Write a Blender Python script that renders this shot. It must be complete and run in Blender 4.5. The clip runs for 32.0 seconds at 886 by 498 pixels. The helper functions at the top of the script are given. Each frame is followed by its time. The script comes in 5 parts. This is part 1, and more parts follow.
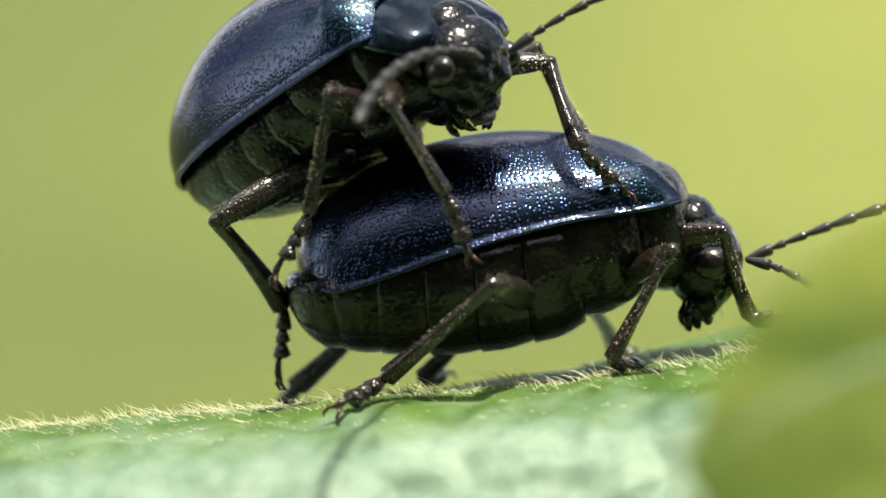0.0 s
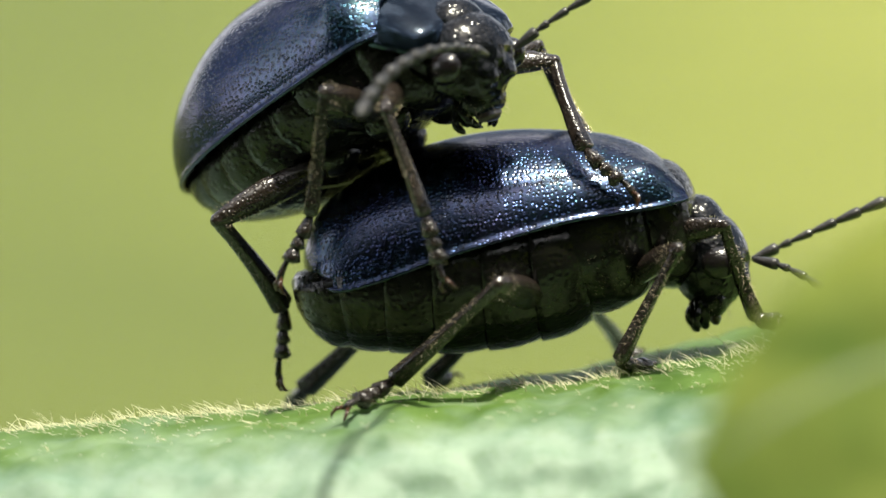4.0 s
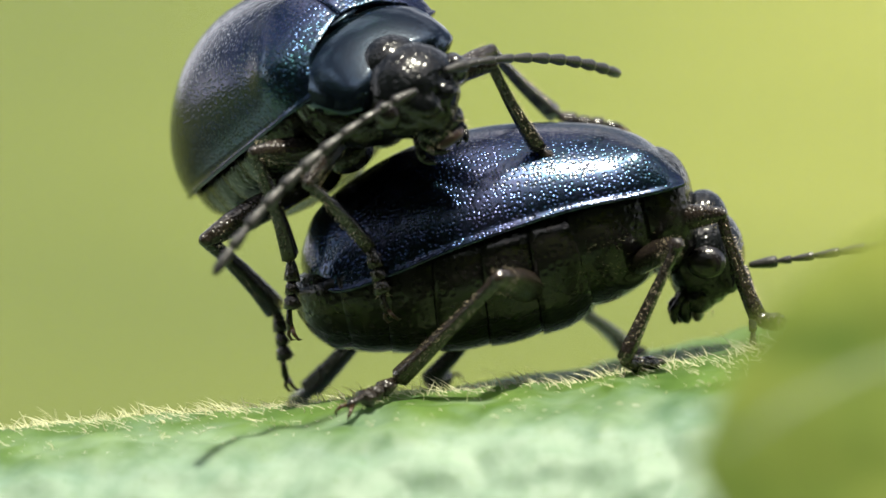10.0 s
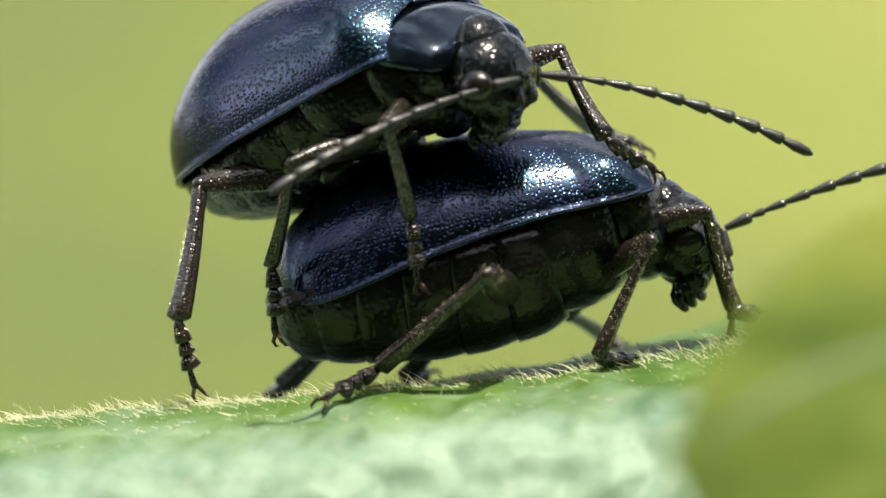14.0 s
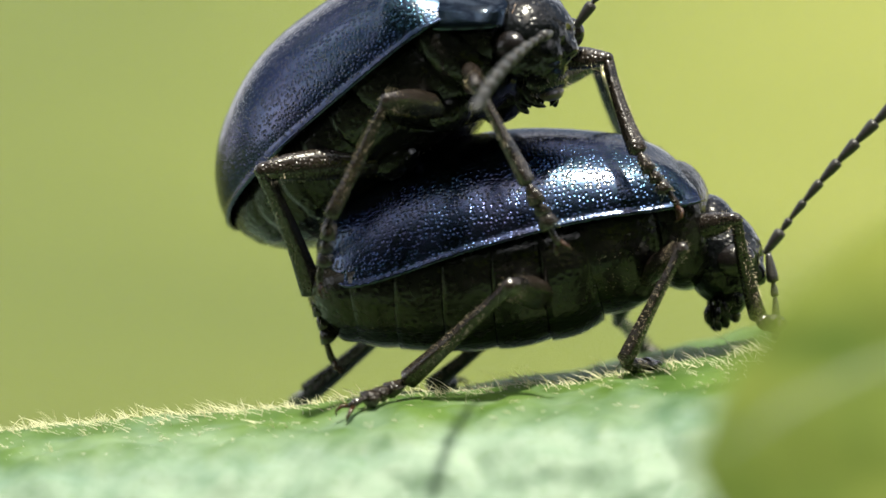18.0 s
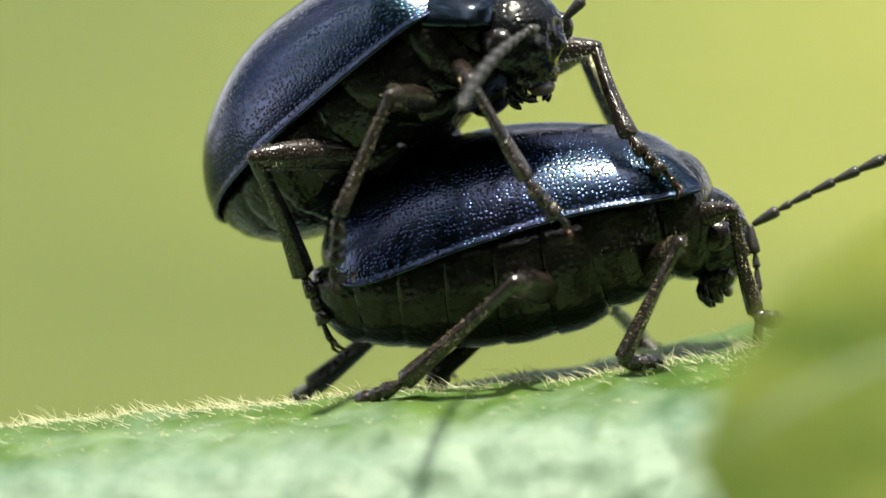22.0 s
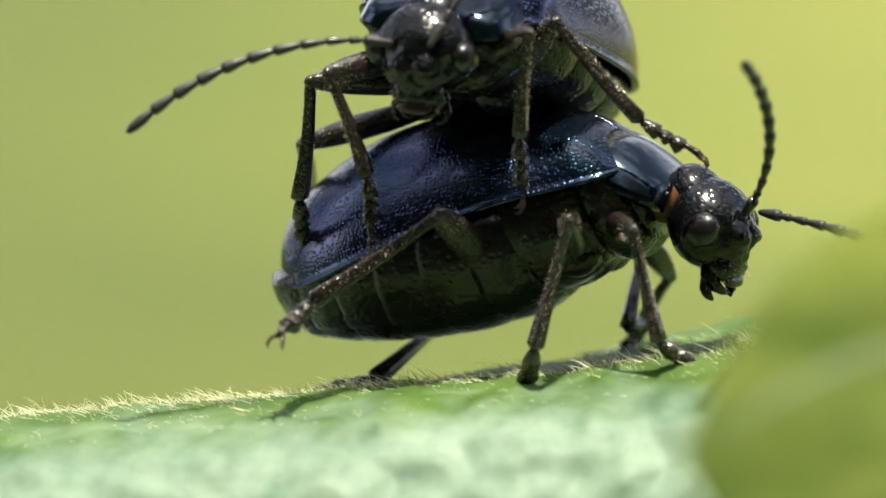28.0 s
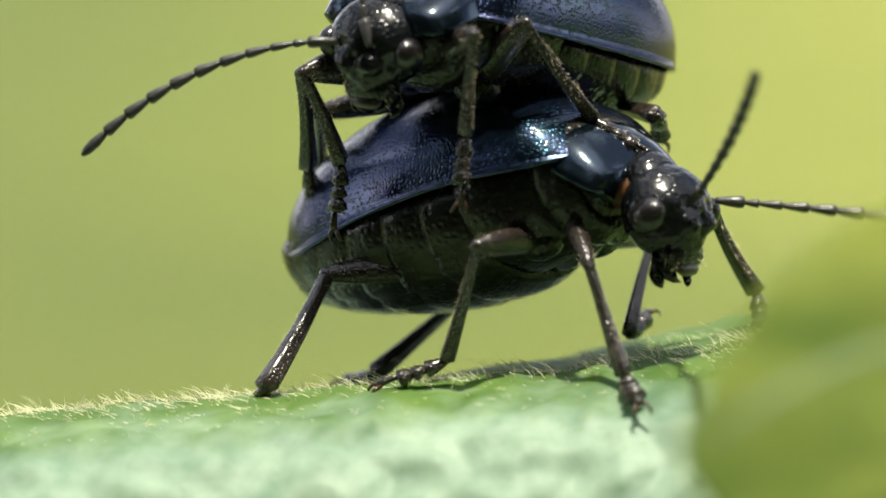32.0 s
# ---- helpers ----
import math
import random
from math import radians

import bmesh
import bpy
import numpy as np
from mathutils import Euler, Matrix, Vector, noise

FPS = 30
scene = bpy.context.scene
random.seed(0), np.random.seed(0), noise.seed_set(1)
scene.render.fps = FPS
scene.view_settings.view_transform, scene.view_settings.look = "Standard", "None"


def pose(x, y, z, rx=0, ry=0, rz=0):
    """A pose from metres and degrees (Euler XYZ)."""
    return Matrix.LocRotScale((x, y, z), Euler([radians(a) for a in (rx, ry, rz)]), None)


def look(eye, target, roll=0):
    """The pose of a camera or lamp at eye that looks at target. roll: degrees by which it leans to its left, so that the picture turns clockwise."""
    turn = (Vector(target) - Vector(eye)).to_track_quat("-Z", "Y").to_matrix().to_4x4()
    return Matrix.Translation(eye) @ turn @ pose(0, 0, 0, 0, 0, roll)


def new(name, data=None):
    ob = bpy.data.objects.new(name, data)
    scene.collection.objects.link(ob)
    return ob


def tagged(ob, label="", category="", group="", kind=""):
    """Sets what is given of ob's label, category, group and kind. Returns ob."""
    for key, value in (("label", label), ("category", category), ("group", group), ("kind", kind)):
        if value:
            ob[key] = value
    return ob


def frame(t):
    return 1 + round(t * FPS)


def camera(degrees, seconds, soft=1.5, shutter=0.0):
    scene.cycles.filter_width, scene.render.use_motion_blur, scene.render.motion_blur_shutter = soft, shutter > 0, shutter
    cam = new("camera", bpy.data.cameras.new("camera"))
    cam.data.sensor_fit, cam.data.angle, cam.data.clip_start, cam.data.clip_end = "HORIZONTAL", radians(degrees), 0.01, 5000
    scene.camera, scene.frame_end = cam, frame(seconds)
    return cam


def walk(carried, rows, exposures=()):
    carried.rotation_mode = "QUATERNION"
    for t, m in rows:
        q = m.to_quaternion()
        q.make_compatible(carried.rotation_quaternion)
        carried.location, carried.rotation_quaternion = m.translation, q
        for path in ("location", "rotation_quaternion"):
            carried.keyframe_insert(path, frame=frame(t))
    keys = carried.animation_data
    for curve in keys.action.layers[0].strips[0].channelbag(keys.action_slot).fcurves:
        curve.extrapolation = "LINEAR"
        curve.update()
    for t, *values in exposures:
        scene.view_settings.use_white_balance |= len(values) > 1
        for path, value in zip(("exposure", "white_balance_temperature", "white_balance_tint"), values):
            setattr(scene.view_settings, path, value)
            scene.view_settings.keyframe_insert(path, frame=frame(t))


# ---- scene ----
MM = 0.001
FIELD, REACH, TILT = 9.0, 80.0, 6.0      # lens angle, mm from lens to beetles, degrees looking down

cam = camera(FIELD, 32.0, soft=1.5, shutter=0.5)
cam.data.dof.use_dof = True
cam.data.dof.focus_distance = (REACH - 1.2) * MM
cam.data.dof.aperture_fstop = 100.0

EYE = (0.0, -REACH * math.cos(radians(TILT)) * MM, REACH * math.sin(radians(TILT)) * MM)


def eye_pose(yaw, lift, lean):
    return Matrix.Translation(EYE) @ pose(0, 0, 0, 90 - TILT + lift, 0, yaw) @ pose(0, 0, 0, 0, 0, lean)


walk(cam, [
    (0, eye_pose(0.0000, 0.0000, 0.00)),
    (0.5, eye_pose(0.0240, 0.0022, -0.05)),
    (1, eye_pose(0.0205, 0.0022, -0.05)),
    (1.5, eye_pose(-0.0095, -0.0071, -0.10)),
    (2, eye_pose(0.0322, 0.0101, -0.10)),
    (2.5, eye_pose(0.0679, 0.0194, -0.05)),
    (3, eye_pose(0.0518, 0.0058, 0.00)),
    (3.5, eye_pose(0.0883, 0.0101, -0.10)),
    (5.5, eye_pose(0.0596, -0.0071, -0.10)),
    (6, eye_pose(0.1172, 0.0000, 0.00)),
    (6.5, eye_pose(0.1575, 0.0173, 0.00)),
    (7, eye_pose(0.1841, 0.0230, 0.00)),
    (7.5, eye_pose(0.1841, 0.0230, 0.00)),
    (8, eye_pose(0.1873, 0.0194, -0.05)),
    (8.5, eye_pose(0.2229, 0.0230, 0.00)),
    (9, eye_pose(0.1920, 0.0058, 0.00)),
    (9.5, eye_pose(0.1668, 0.0058, 0.00)),
    (10, eye_pose(0.1323, -0.0115, 0.00)),
    (10.5, eye_pose(0.1000, -0.0115, 0.00)),
    (11, eye_pose(0.0597, -0.0115, 0.00)),
    (11.5, eye_pose(-0.0127, -0.0323, -0.05)),
    (12, eye_pose(-0.0368, -0.0416, -0.10)),
    (12.5, eye_pose(-0.0749, -0.0589, -0.10)),
    (13, eye_pose(-0.0815, -0.0712, 0.05)),
    (13.5, eye_pose(-0.1426, -0.0712, 0.05)),
    (15.5, eye_pose(-0.0446, -0.0518, 0.00)),
    (16, eye_pose(-0.0263, -0.0778, 0.19)),
    (16.5, eye_pose(0.0047, -0.0770, 0.05)),
    (17, eye_pose(-0.0148, -0.0553, -0.05)),
    (17.5, eye_pose(0.1186, -0.0173, 0.00)),
    (18, eye_pose(0.1174, 0.0022, -0.05)),
    (18.5, eye_pose(0.0507, -0.0252, 0.05)),
    (19, eye_pose(0.0758, -0.0151, -0.05)),
    (19.5, eye_pose(0.1357, -0.0071, -0.10)),
    (20, eye_pose(0.0762, -0.0288, 0.00)),
    (20.5, eye_pose(0.0117, -0.0553, -0.05)),
    (21, eye_pose(0.0597, -0.0633, 0.00)),
    (21.5, eye_pose(0.1369, -0.0381, -0.05)),
    (22, eye_pose(0.1139, -0.0381, -0.05)),
    (22.5, eye_pose(0.1563, -0.0323, -0.05)),
    (23, eye_pose(0.1795, -0.0424, 0.05)),
    (23.5, eye_pose(0.1118, -0.0482, 0.05)),
    (24, eye_pose(0.0105, -0.0770, 0.05)),
    (24.5, eye_pose(-0.0173, -0.0748, 0.00)),
    (25, eye_pose(-0.0103, -0.0589, -0.10)),
    (25.5, eye_pose(-0.0436, -0.0668, -0.05)),
    (27.5, eye_pose(0.0071, -0.0805, 0.00)),
    (28, eye_pose(0.0074, -0.1123, 0.19)),
    (28.5, eye_pose(0.0511, -0.1079, 0.10)),
    (29, eye_pose(0.0052, -0.1295, 0.19)),
    (29.5, eye_pose(-0.0465, -0.1353, 0.19)),
    (30, eye_pose(-0.0329, -0.1295, 0.19)),
    (30.5, eye_pose(0.0236, -0.1260, 0.24)),
    (31, eye_pose(-0.0134, -0.1295, 0.19)),
    (31.5, eye_pose(-0.0400, -0.1353, 0.19)),
    (32, eye_pose(-0.0227, -0.1295, 0.19)),
])

# ---- world, sun ----
SUN_UP, SUN_TURN = 77.0, 152.0            # elevation; turn from straight ahead towards the right
world = bpy.data.worlds.new("sky")
scene.world = world
world.use_nodes = True
sky = world.node_tree.nodes.new("ShaderNodeTexSky")
sky.sky_type, sky.sun_disc = "NISHITA", False
sky.dust_density, sky.air_density = 5.0, 1.2
sky.sun_elevation, sky.sun_rotation = radians(SUN_UP), radians(SUN_TURN)
# scattered thin clouds all over the sky
wn, wl = world.node_tree.nodes, world.node_tree.links
heap = wn.new("ShaderNodeTexNoise")
heap.inputs["Scale"].default_value, heap.inputs["Detail"].default_value, heap.inputs["Roughness"].default_value = 2.6, 5.0, 0.55
wl.new(wn.new("ShaderNodeTexCoord").outputs["Generated"], heap.inputs["Vector"])
veil = wn.new("ShaderNodeMapRange")
veil.inputs["From Min"].default_value, veil.inputs["From Max"].default_value, veil.inputs["To Max"].default_value = 0.46, 0.64, 0.85
wl.new(heap.outputs[0], veil.inputs[0])
cloudy = wn.new("ShaderNodeMix")
cloudy.data_type = "RGBA"
wl.new(veil.outputs[0], cloudy.inputs[0])
wl.new(sky.outputs[0], cloudy.inputs[6])
cloudy.inputs[7].default_value = (26.0, 26.0, 27.0, 1.0)
wl.new(cloudy.outputs[2], wn["Background"].inputs[0])
wn["Background"].inputs[1].default_value = 0.06
lamp = bpy.data.lights.new("sun", "SUN")
lamp.energy, lamp.angle, lamp.color = 4.0, radians(2.6), (0.98, 0.95, 0.77)
sun = new("sun", lamp)
SUN_WAY = Vector((math.sin(radians(SUN_TURN)) * math.cos(radians(SUN_UP)), math.cos(radians(SUN_TURN)) * math.cos(radians(SUN_UP)), math.sin(radians(SUN_UP))))
sun.matrix_world = look(SUN_WAY * 3, (0, 0, 0))
scene.view_settings.exposure = 0.84


# ---- materials ----
def material(name, rough=0.5, metal=0.0, **values):
    m = bpy.data.materials.new(name)
    m.use_nodes = True
    b = m.node_tree.nodes["Principled BSDF"]
    b.inputs["Roughness"].default_value, b.inputs["Metallic"].default_value = rough, metal
    for key, value in values.items():
        b.inputs[key.replace("_", " ")].default_value = value
    return m, m.node_tree.nodes, m.node_tree.links, b


def place(nodes, links, scale):
    """Object coordinates in units of 1/scale metres."""
    co, mp = nodes.new("ShaderNodeTexCoord"), nodes.new("ShaderNodeMapping")
    mp.inputs["Scale"].default_value = (scale, scale, scale)
    links.new(co.outputs["Object"], mp.inputs[0])
    return mp.outputs[0]


def noise_of(nodes, links, scale, detail=3.0, rough=0.55):
    n = nodes.new("ShaderNodeTexNoise")
    n.inputs["Scale"].default_value, n.inputs["Detail"].default_value, n.inputs["Roughness"].default_value = 1.0, detail, rough
    links.new(place(nodes, links, scale), n.inputs["Vector"])
    return n.outputs[0]


def ramp_of(nodes, links, source, stops):
    r = nodes.new("ShaderNodeValToRGB")
    while len(r.color_ramp.elements) < len(stops):
        r.color_ramp.elements.new(0.5)
    for e, (at, c) in zip(r.color_ramp.elements, stops):
        e.position, e.color = at, (*c, 1.0) if len(c) == 3 else c
    links.new(source, r.inputs[0])
    return r.outputs[0]


def bump_of(nodes, links, source, depth, strength=1.0, under=None):
    b = nodes.new("ShaderNodeBump")
    b.inputs["Distance"].default_value, b.inputs["Strength"].default_value = depth, strength
    links.new(source, b.inputs["Height"])
    if under:
        links.new(under, b.inputs["Normal"])
    return b.outputs[0]


def cells_of(nodes, links, scale):
    v = nodes.new("ShaderNodeTexVoronoi")
    v.inputs["Scale"].default_value = 1.0
    v.inputs["Randomness"].default_value = 0.7
    links.new(place(nodes, links, scale), v.inputs["Vector"])
    return v.outputs["Distance"]


def shell_material(name, stops, rough, metal, pit, depth, wear, coat=0.4, gloss=0.5, dent=0.55, grit=0.6, edge=(1, 1, 1)):
    """Metallic chitin: colour drifts in broad clouds, punctures catch the light one by one."""
    m, n, l, b = material(name, rough, metal, Coat_Weight=coat, Coat_Roughness=0.17)
    b.inputs["Specular Tint"].default_value = (*edge, 1)
    b.inputs["Specular IOR Level"].default_value = gloss
    cloud = n.new("ShaderNodeMix")
    cloud.inputs[0].default_value = 0.35
    l.new(noise_of(n, l, 700, 2.0), cloud.inputs[2])
    l.new(noise_of(n, l, pit * 0.8, 1.0), cloud.inputs[3])
    l.new(ramp_of(n, l, cloud.outputs[0], stops), b.inputs["Base Color"])
    broken = noise_of(n, l, pit * 0.4, 3.0)
    pits = ramp_of(n, l, cells_of(n, l, pit), [(0.05, (0, 0, 0)), (0.5, (1, 1, 1))])
    fine = bump_of(n, l, broken, depth * 1.2, grit)
    dents = bump_of(n, l, pits, depth, dent, fine)
    l.new(dents, b.inputs["Normal"])
    l.new(bump_of(n, l, pits, depth, dent * 0.4, fine), b.inputs["Coat Normal"])
    rr = n.new("ShaderNodeMapRange")
    rr.inputs["To Min"].default_value, rr.inputs["To Max"].default_value = rough - wear, rough + wear
    l.new(noise_of(n, l, 3200, 4.0), rr.inputs[0])
    l.new(rr.outputs[0], b.inputs["Roughness"])
    return m


ELYTRA = shell_material("blue elytra", [(0.28, (0.052, 0.050, 0.110)), (0.5, (0.026, 0.044, 0.104)), (0.72, (0.014, 0.050, 0.058))], 0.23, 0.95, 16500, 0.0000105, 0.05, 0.8, 0.5, 0.9, 0.22, edge=(0.15, 0.17, 0.24))
PRONOTUM = shell_material("blue-black pronotum", [(0.3, (0.022, 0.032, 0.052)), (0.6, (0.018, 0.036, 0.056)), (0.75, (0.014, 0.042, 0.048))], 0.10, 0.9, 15000, 0.0000020, 0.03, 0.3)
HEAD = shell_material("black head shell", [(0.3, (0.0025, 0.003, 0.0035)), (0.7, (0.005, 0.006, 0.007))], 0.17, 0.0, 13000, 0.000012, 0.06, 0.3, 0.3, 0.8, 0.6)
BELLY = shell_material("black belly plates", [(0.3, (0.006, 0.006, 0.005)), (0.7, (0.012, 0.011, 0.010))], 0.26, 0.0, 9000, 0.000014, 0.1, 0.16, 0.36, 0.8, 1.0)
LEG = shell_material("brown-black leg shell", [(0.3, (0.014, 0.011, 0.009)), (0.7, (0.034, 0.025, 0.020))], 0.24, 0.0, 17000, 0.000014, 0.08, 0.4, 0.5, 1.0)
CLAW = material("brown claw", 0.3, 0.0, Base_Color=(0.05, 0.02, 0.008, 1), Coat_Weight=0.4)[0]
JOINT = material("amber joint skin", 0.45, 0.0, Base_Color=(0.11, 0.042, 0.012, 1), Subsurface_Weight=0.15, Subsurface_Radius=(0.0002, 0.0001, 0.00005))[0]
EYE_M = shell_material("faceted black eye", [(0.3, (0.006, 0.005, 0.005)), (0.7, (0.012, 0.01, 0.01))], 0.22, 0.0, 30000, 0.000006, 0.04)
MOUTH = material("dark red-brown jaw", 0.35, 0.0, Base_Color=(0.028, 0.011, 0.008, 1), Coat_Weight=0.5)[0]
ANTENNA = shell_material("greyish downy antenna", [(0.3, (0.012, 0.011, 0.011)), (0.7, (0.035, 0.032, 0.030))], 0.5, 0.0, 24000, 0.00001, 0.1)


def clear_material(name, colour, rough, through_part, grain=None):
    m, n, l, b = material(name, rough)
    b.inputs["Base Color"].default_value = (*colour, 1)
    t = n.new("ShaderNodeBsdfTranslucent")
    t.inputs[0].default_value = (*colour, 1)
    mix = n.new("ShaderNodeMixShader")
    mix.inputs[0].default_value = through_part
    l.new(b.outputs[0], mix.inputs[1])
    l.new(t.outputs[0], mix.inputs[2])
    l.new(mix.outputs[0], n["Material Output"].inputs[0])
    return m, n, l, b, t


BRISTLE = material("glossy golden bristles", 0.2, 0.35, Base_Color=(0.95, 0.80, 0.55, 1), Coat_Weight=0.5)[0]
HAIR = clear_material("pale leaf hairs", (0.95, 0.93, 0.70), 0.25, 0.5)[0]


def leaf_material(name, low, high, back, puff, crest=None, grain=900):
    """Leaf skin: pale down over green, light passes through it."""
    m, n, l, b, t = clear_material(name, (0.2, 0.3, 0.1), 0.5, 0.42)
    b.inputs["Specular IOR Level"].default_value = 0.35
    broad = noise_of(n, l, grain, 5.0, 0.62)
    skin = ramp_of(n, l, broad, [(0.32, low), (0.68, high)])
    if crest:
        # green skin at the crest, coloured darker in place of the beetles' shadow strip
        sep = n.new("ShaderNodeSeparateXYZ")
        l.new(place(n, l, 1000.0), sep.inputs[0])
        add = n.new("ShaderNodeMath")
        add.operation = "MULTIPLY_ADD"
        add.inputs[1].default_value = 0.7
        l.new(noise_of(n, l, 1100, 3.0), add.inputs[0])
        lean = n.new("ShaderNodeMath")
        lean.operation = "MULTIPLY_ADD"
        lean.inputs[1].default_value = -0.09
        l.new(sep.outputs["X"], lean.inputs[0])
        l.new(sep.outputs["Z"], lean.inputs[2])
        l.new(lean.outputs[0], add.inputs[2])
        cover = n.new("ShaderNodeMapRange")
        cover.inputs["From Min"].default_value, cover.inputs["From Max"].default_value = -1.92, -1.5
        l.new(add.outputs[0], cover.inputs[0])
        two = n.new("ShaderNodeMix")
        two.data_type = "RGBA"
        l.new(cover.outputs[0], two.inputs[0])
        l.new(skin, two.inputs[6])
        l.new(ramp_of(n, l, broad, [(0.32, crest[0]), (0.68, crest[1])]), two.inputs[7])
        skin = two.outputs[2]
    specks = ramp_of(n, l, noise_of(n, l, 7000, 2.0), [(0.30, (0.45, 0.62, 0.36)), (0.42, (1, 1, 1))])
    mul = n.new("ShaderNodeMix")
    mul.data_type, mul.blend_type = "RGBA", "MULTIPLY"
    mul.inputs[0].default_value = 0.25
    l.new(skin, mul.inputs[6])
    l.new(specks, mul.inputs[7])
    l.new(mul.outputs[2], b.inputs["Base Color"])
    l.new(ramp_of(n, l, broad, [(0.3, back), (0.75, tuple(c * 1.35 for c in back))]), t.inputs[0])
    fine = bump_of(n, l, noise_of(n, l, 9000, 4.0), 0.00002, 0.5)
    l.new(bump_of(n, l, cells_of(n, l, 1500), puff, 0.35, fine), b.inputs["Normal"])
    return m


LEAF = leaf_material("downy green leaf", (0.22, 0.35, 0.255), (0.48, 0.61, 0.485), (0.26, 0.42, 0.06), 0.00008, ((0.075, 0.155, 0.028), (0.19, 0.30, 0.08)))
FRONT_LEAF = leaf_material("olive leaf", (0.085, 0.14, 0.030), (0.30, 0.325, 0.080), (0.42, 0.50, 0.08), 0.0002, None, 330)
VEIN = leaf_material("pale leaf vein", (0.28, 0.36, 0.2), (0.36, 0.42, 0.26), (0.3, 0.4, 0.12), 0.0001)
FRONT_LEAF.node_tree.nodes["Principled BSDF"].inputs["Specular IOR Level"].default_value = 0.1
FRONT_LEAF.node_tree.nodes["Principled BSDF"].inputs["Roughness"].default_value = 0.8
STEM = leaf_material("green stem", (0.08, 0.14, 0.04), (0.14, 0.2, 0.06), (0.12, 0.2, 0.03), 0.0002)

mead, mn, ml, mb = material("sunlit meadow grass", 0.9)
side = mn.new("ShaderNodeSeparateXYZ")
ml.new(place(mn, ml, 0.16), side.inputs[0])
# noise plus a drift to paler grass towards the right
tone = mn.new("ShaderNodeMath")
tone.operation = "ADD"
ml.new(noise_of(mn, ml, 0.7, 4.0), tone.inputs[0])
ml.new(side.outputs["X"], tone.inputs[1])
# unseen ground round the plant coloured dark to dim the beetles' reflections; sunny grass some metres behind
far = mn.new("ShaderNodeMix")
far.data_type = "RGBA"
reach = mn.new("ShaderNodeMapRange")
reach.inputs["From Min"].default_value, reach.inputs["From Max"].default_value = 0.16, 0.5
ml.new(side.outputs["Y"], reach.inputs[0])
ml.new(reach.outputs[0], far.inputs[0])
ml.new(ramp_of(mn, ml, noise_of(mn, ml, 9.0, 5.0), [(0.35, (0.016, 0.028, 0.007)), (0.65, (0.045, 0.070, 0.018))]), far.inputs[6])
ml.new(far.outputs[2], mb.inputs["Base Color"])
ml.new(ramp_of(mn, ml, tone.outputs[0], [(0.25, (0.107, 0.138, 0.018)), (0.5, (0.152, 0.184, 0.023)), (0.8, (0.248, 0.266, 0.043))]), far.inputs[7])
ml.new(bump_of(mn, ml, noise_of(mn, ml, 60, 4.0), 0.03), mb.inputs["Normal"])


# ---- mesh helpers ----
def part(name, bm, mat, parent=None, label="", at=None, smooth=True):
    me = bpy.data.meshes.new(name)
    bmesh.ops.recalc_face_normals(bm, faces=bm.faces)
    for f in bm.faces:
        f.smooth = smooth
    bm.to_mesh(me)
    bm.free()
    me.materials.append(mat)
    ob = new(name, me)
    ob.parent = parent
    if at is not None:
        ob.matrix_basis = at
    return tagged(ob, label) if label else ob


def rings_mesh(bm, rings, cap=True, closed=True):
    """Skin over rings of points (in mm)."""
    vs = [[bm.verts.new(Vector(p) * MM) for p in ring] for ring in rings]
    n = len(rings[0])
    for a, b in zip(vs, vs[1:]):
        for i in range(n if closed else n - 1):
            bm.faces.new((a[i], a[(i + 1) % n], b[(i + 1) % n], b[i]))
    if cap:
        bm.faces.new(vs[0])
        bm.faces.new(list(reversed(vs[-1])))
    return vs


def tube(bm, spots, radii, sides=10, flat=1.0, cap=True):
    """A tube along x-ish spots; radii per spot; flat squeezes it in y."""
    rings = []
    for i, (p, r) in enumerate(zip(spots, radii)):
        a, b = Vector(spots[max(i - 1, 0)]), Vector(spots[min(i + 1, len(spots) - 1)])
        q = (b - a).to_track_quat("X", "Z")
        rings.append([Vector(p) + q @ Vector((0, r * flat * math.cos(k * 2 * math.pi / sides), r * math.sin(k * 2 * math.pi / sides))) for k in range(sides)])
    rings_mesh(bm, rings, cap)
    return bm


def blob(bm, centre, size, turn=(0, 0, 0), u=14, v=9, wobble=0.0, seed=0):
    """A lumpy ellipsoid, in mm."""
    q = Euler([radians(a) for a in turn])
    m = Matrix.Translation(Vector(centre) * MM) @ q.to_matrix().to_4x4() @ Matrix.Diagonal((*(Vector(size) * MM), 1))
    made = bmesh.ops.create_uvsphere(bm, u_segments=u, v_segments=v, radius=1.0)["verts"]
    for w in made:
        d = 1 + wobble * noise.noise(w.co * 2.1 + Vector((seed, 0, 0)))
        w.co = m @ (w.co * d)
    return bm


def bristle_mesh(spots):
    """Fine spikes: (root, way, length) in mm."""
    bm = bmesh.new()
    for root, way, length in spots:
        way = Vector(way).normalized()
        side = way.orthogonal().normalized() * 0.0021
        other = way.cross(side)
        root = Vector(root)
        base = [bm.verts.new((root + s) * MM) for s in (side, -side * 0.5 + other * 0.9, -side * 0.5 - other * 0.9)]
        tip = bm.verts.new((root + way * length) * MM)
        for i in range(3):
            bm.faces.new((base[i], base[(i + 1) % 3], tip))
    return bm


def lerp_at(table, x):
    """Smooth value of a small table of (x, value) at x."""
    if x <= table[0][0]:
        return table[0][1]
    for (x0, v0), (x1, v1) in zip(table, table[1:]):
        if x <= x1:
            s = (x - x0) / (x1 - x0)
            return v0 + (v1 - v0) * s * s * (3 - 2 * s)
    return table[-1][1]


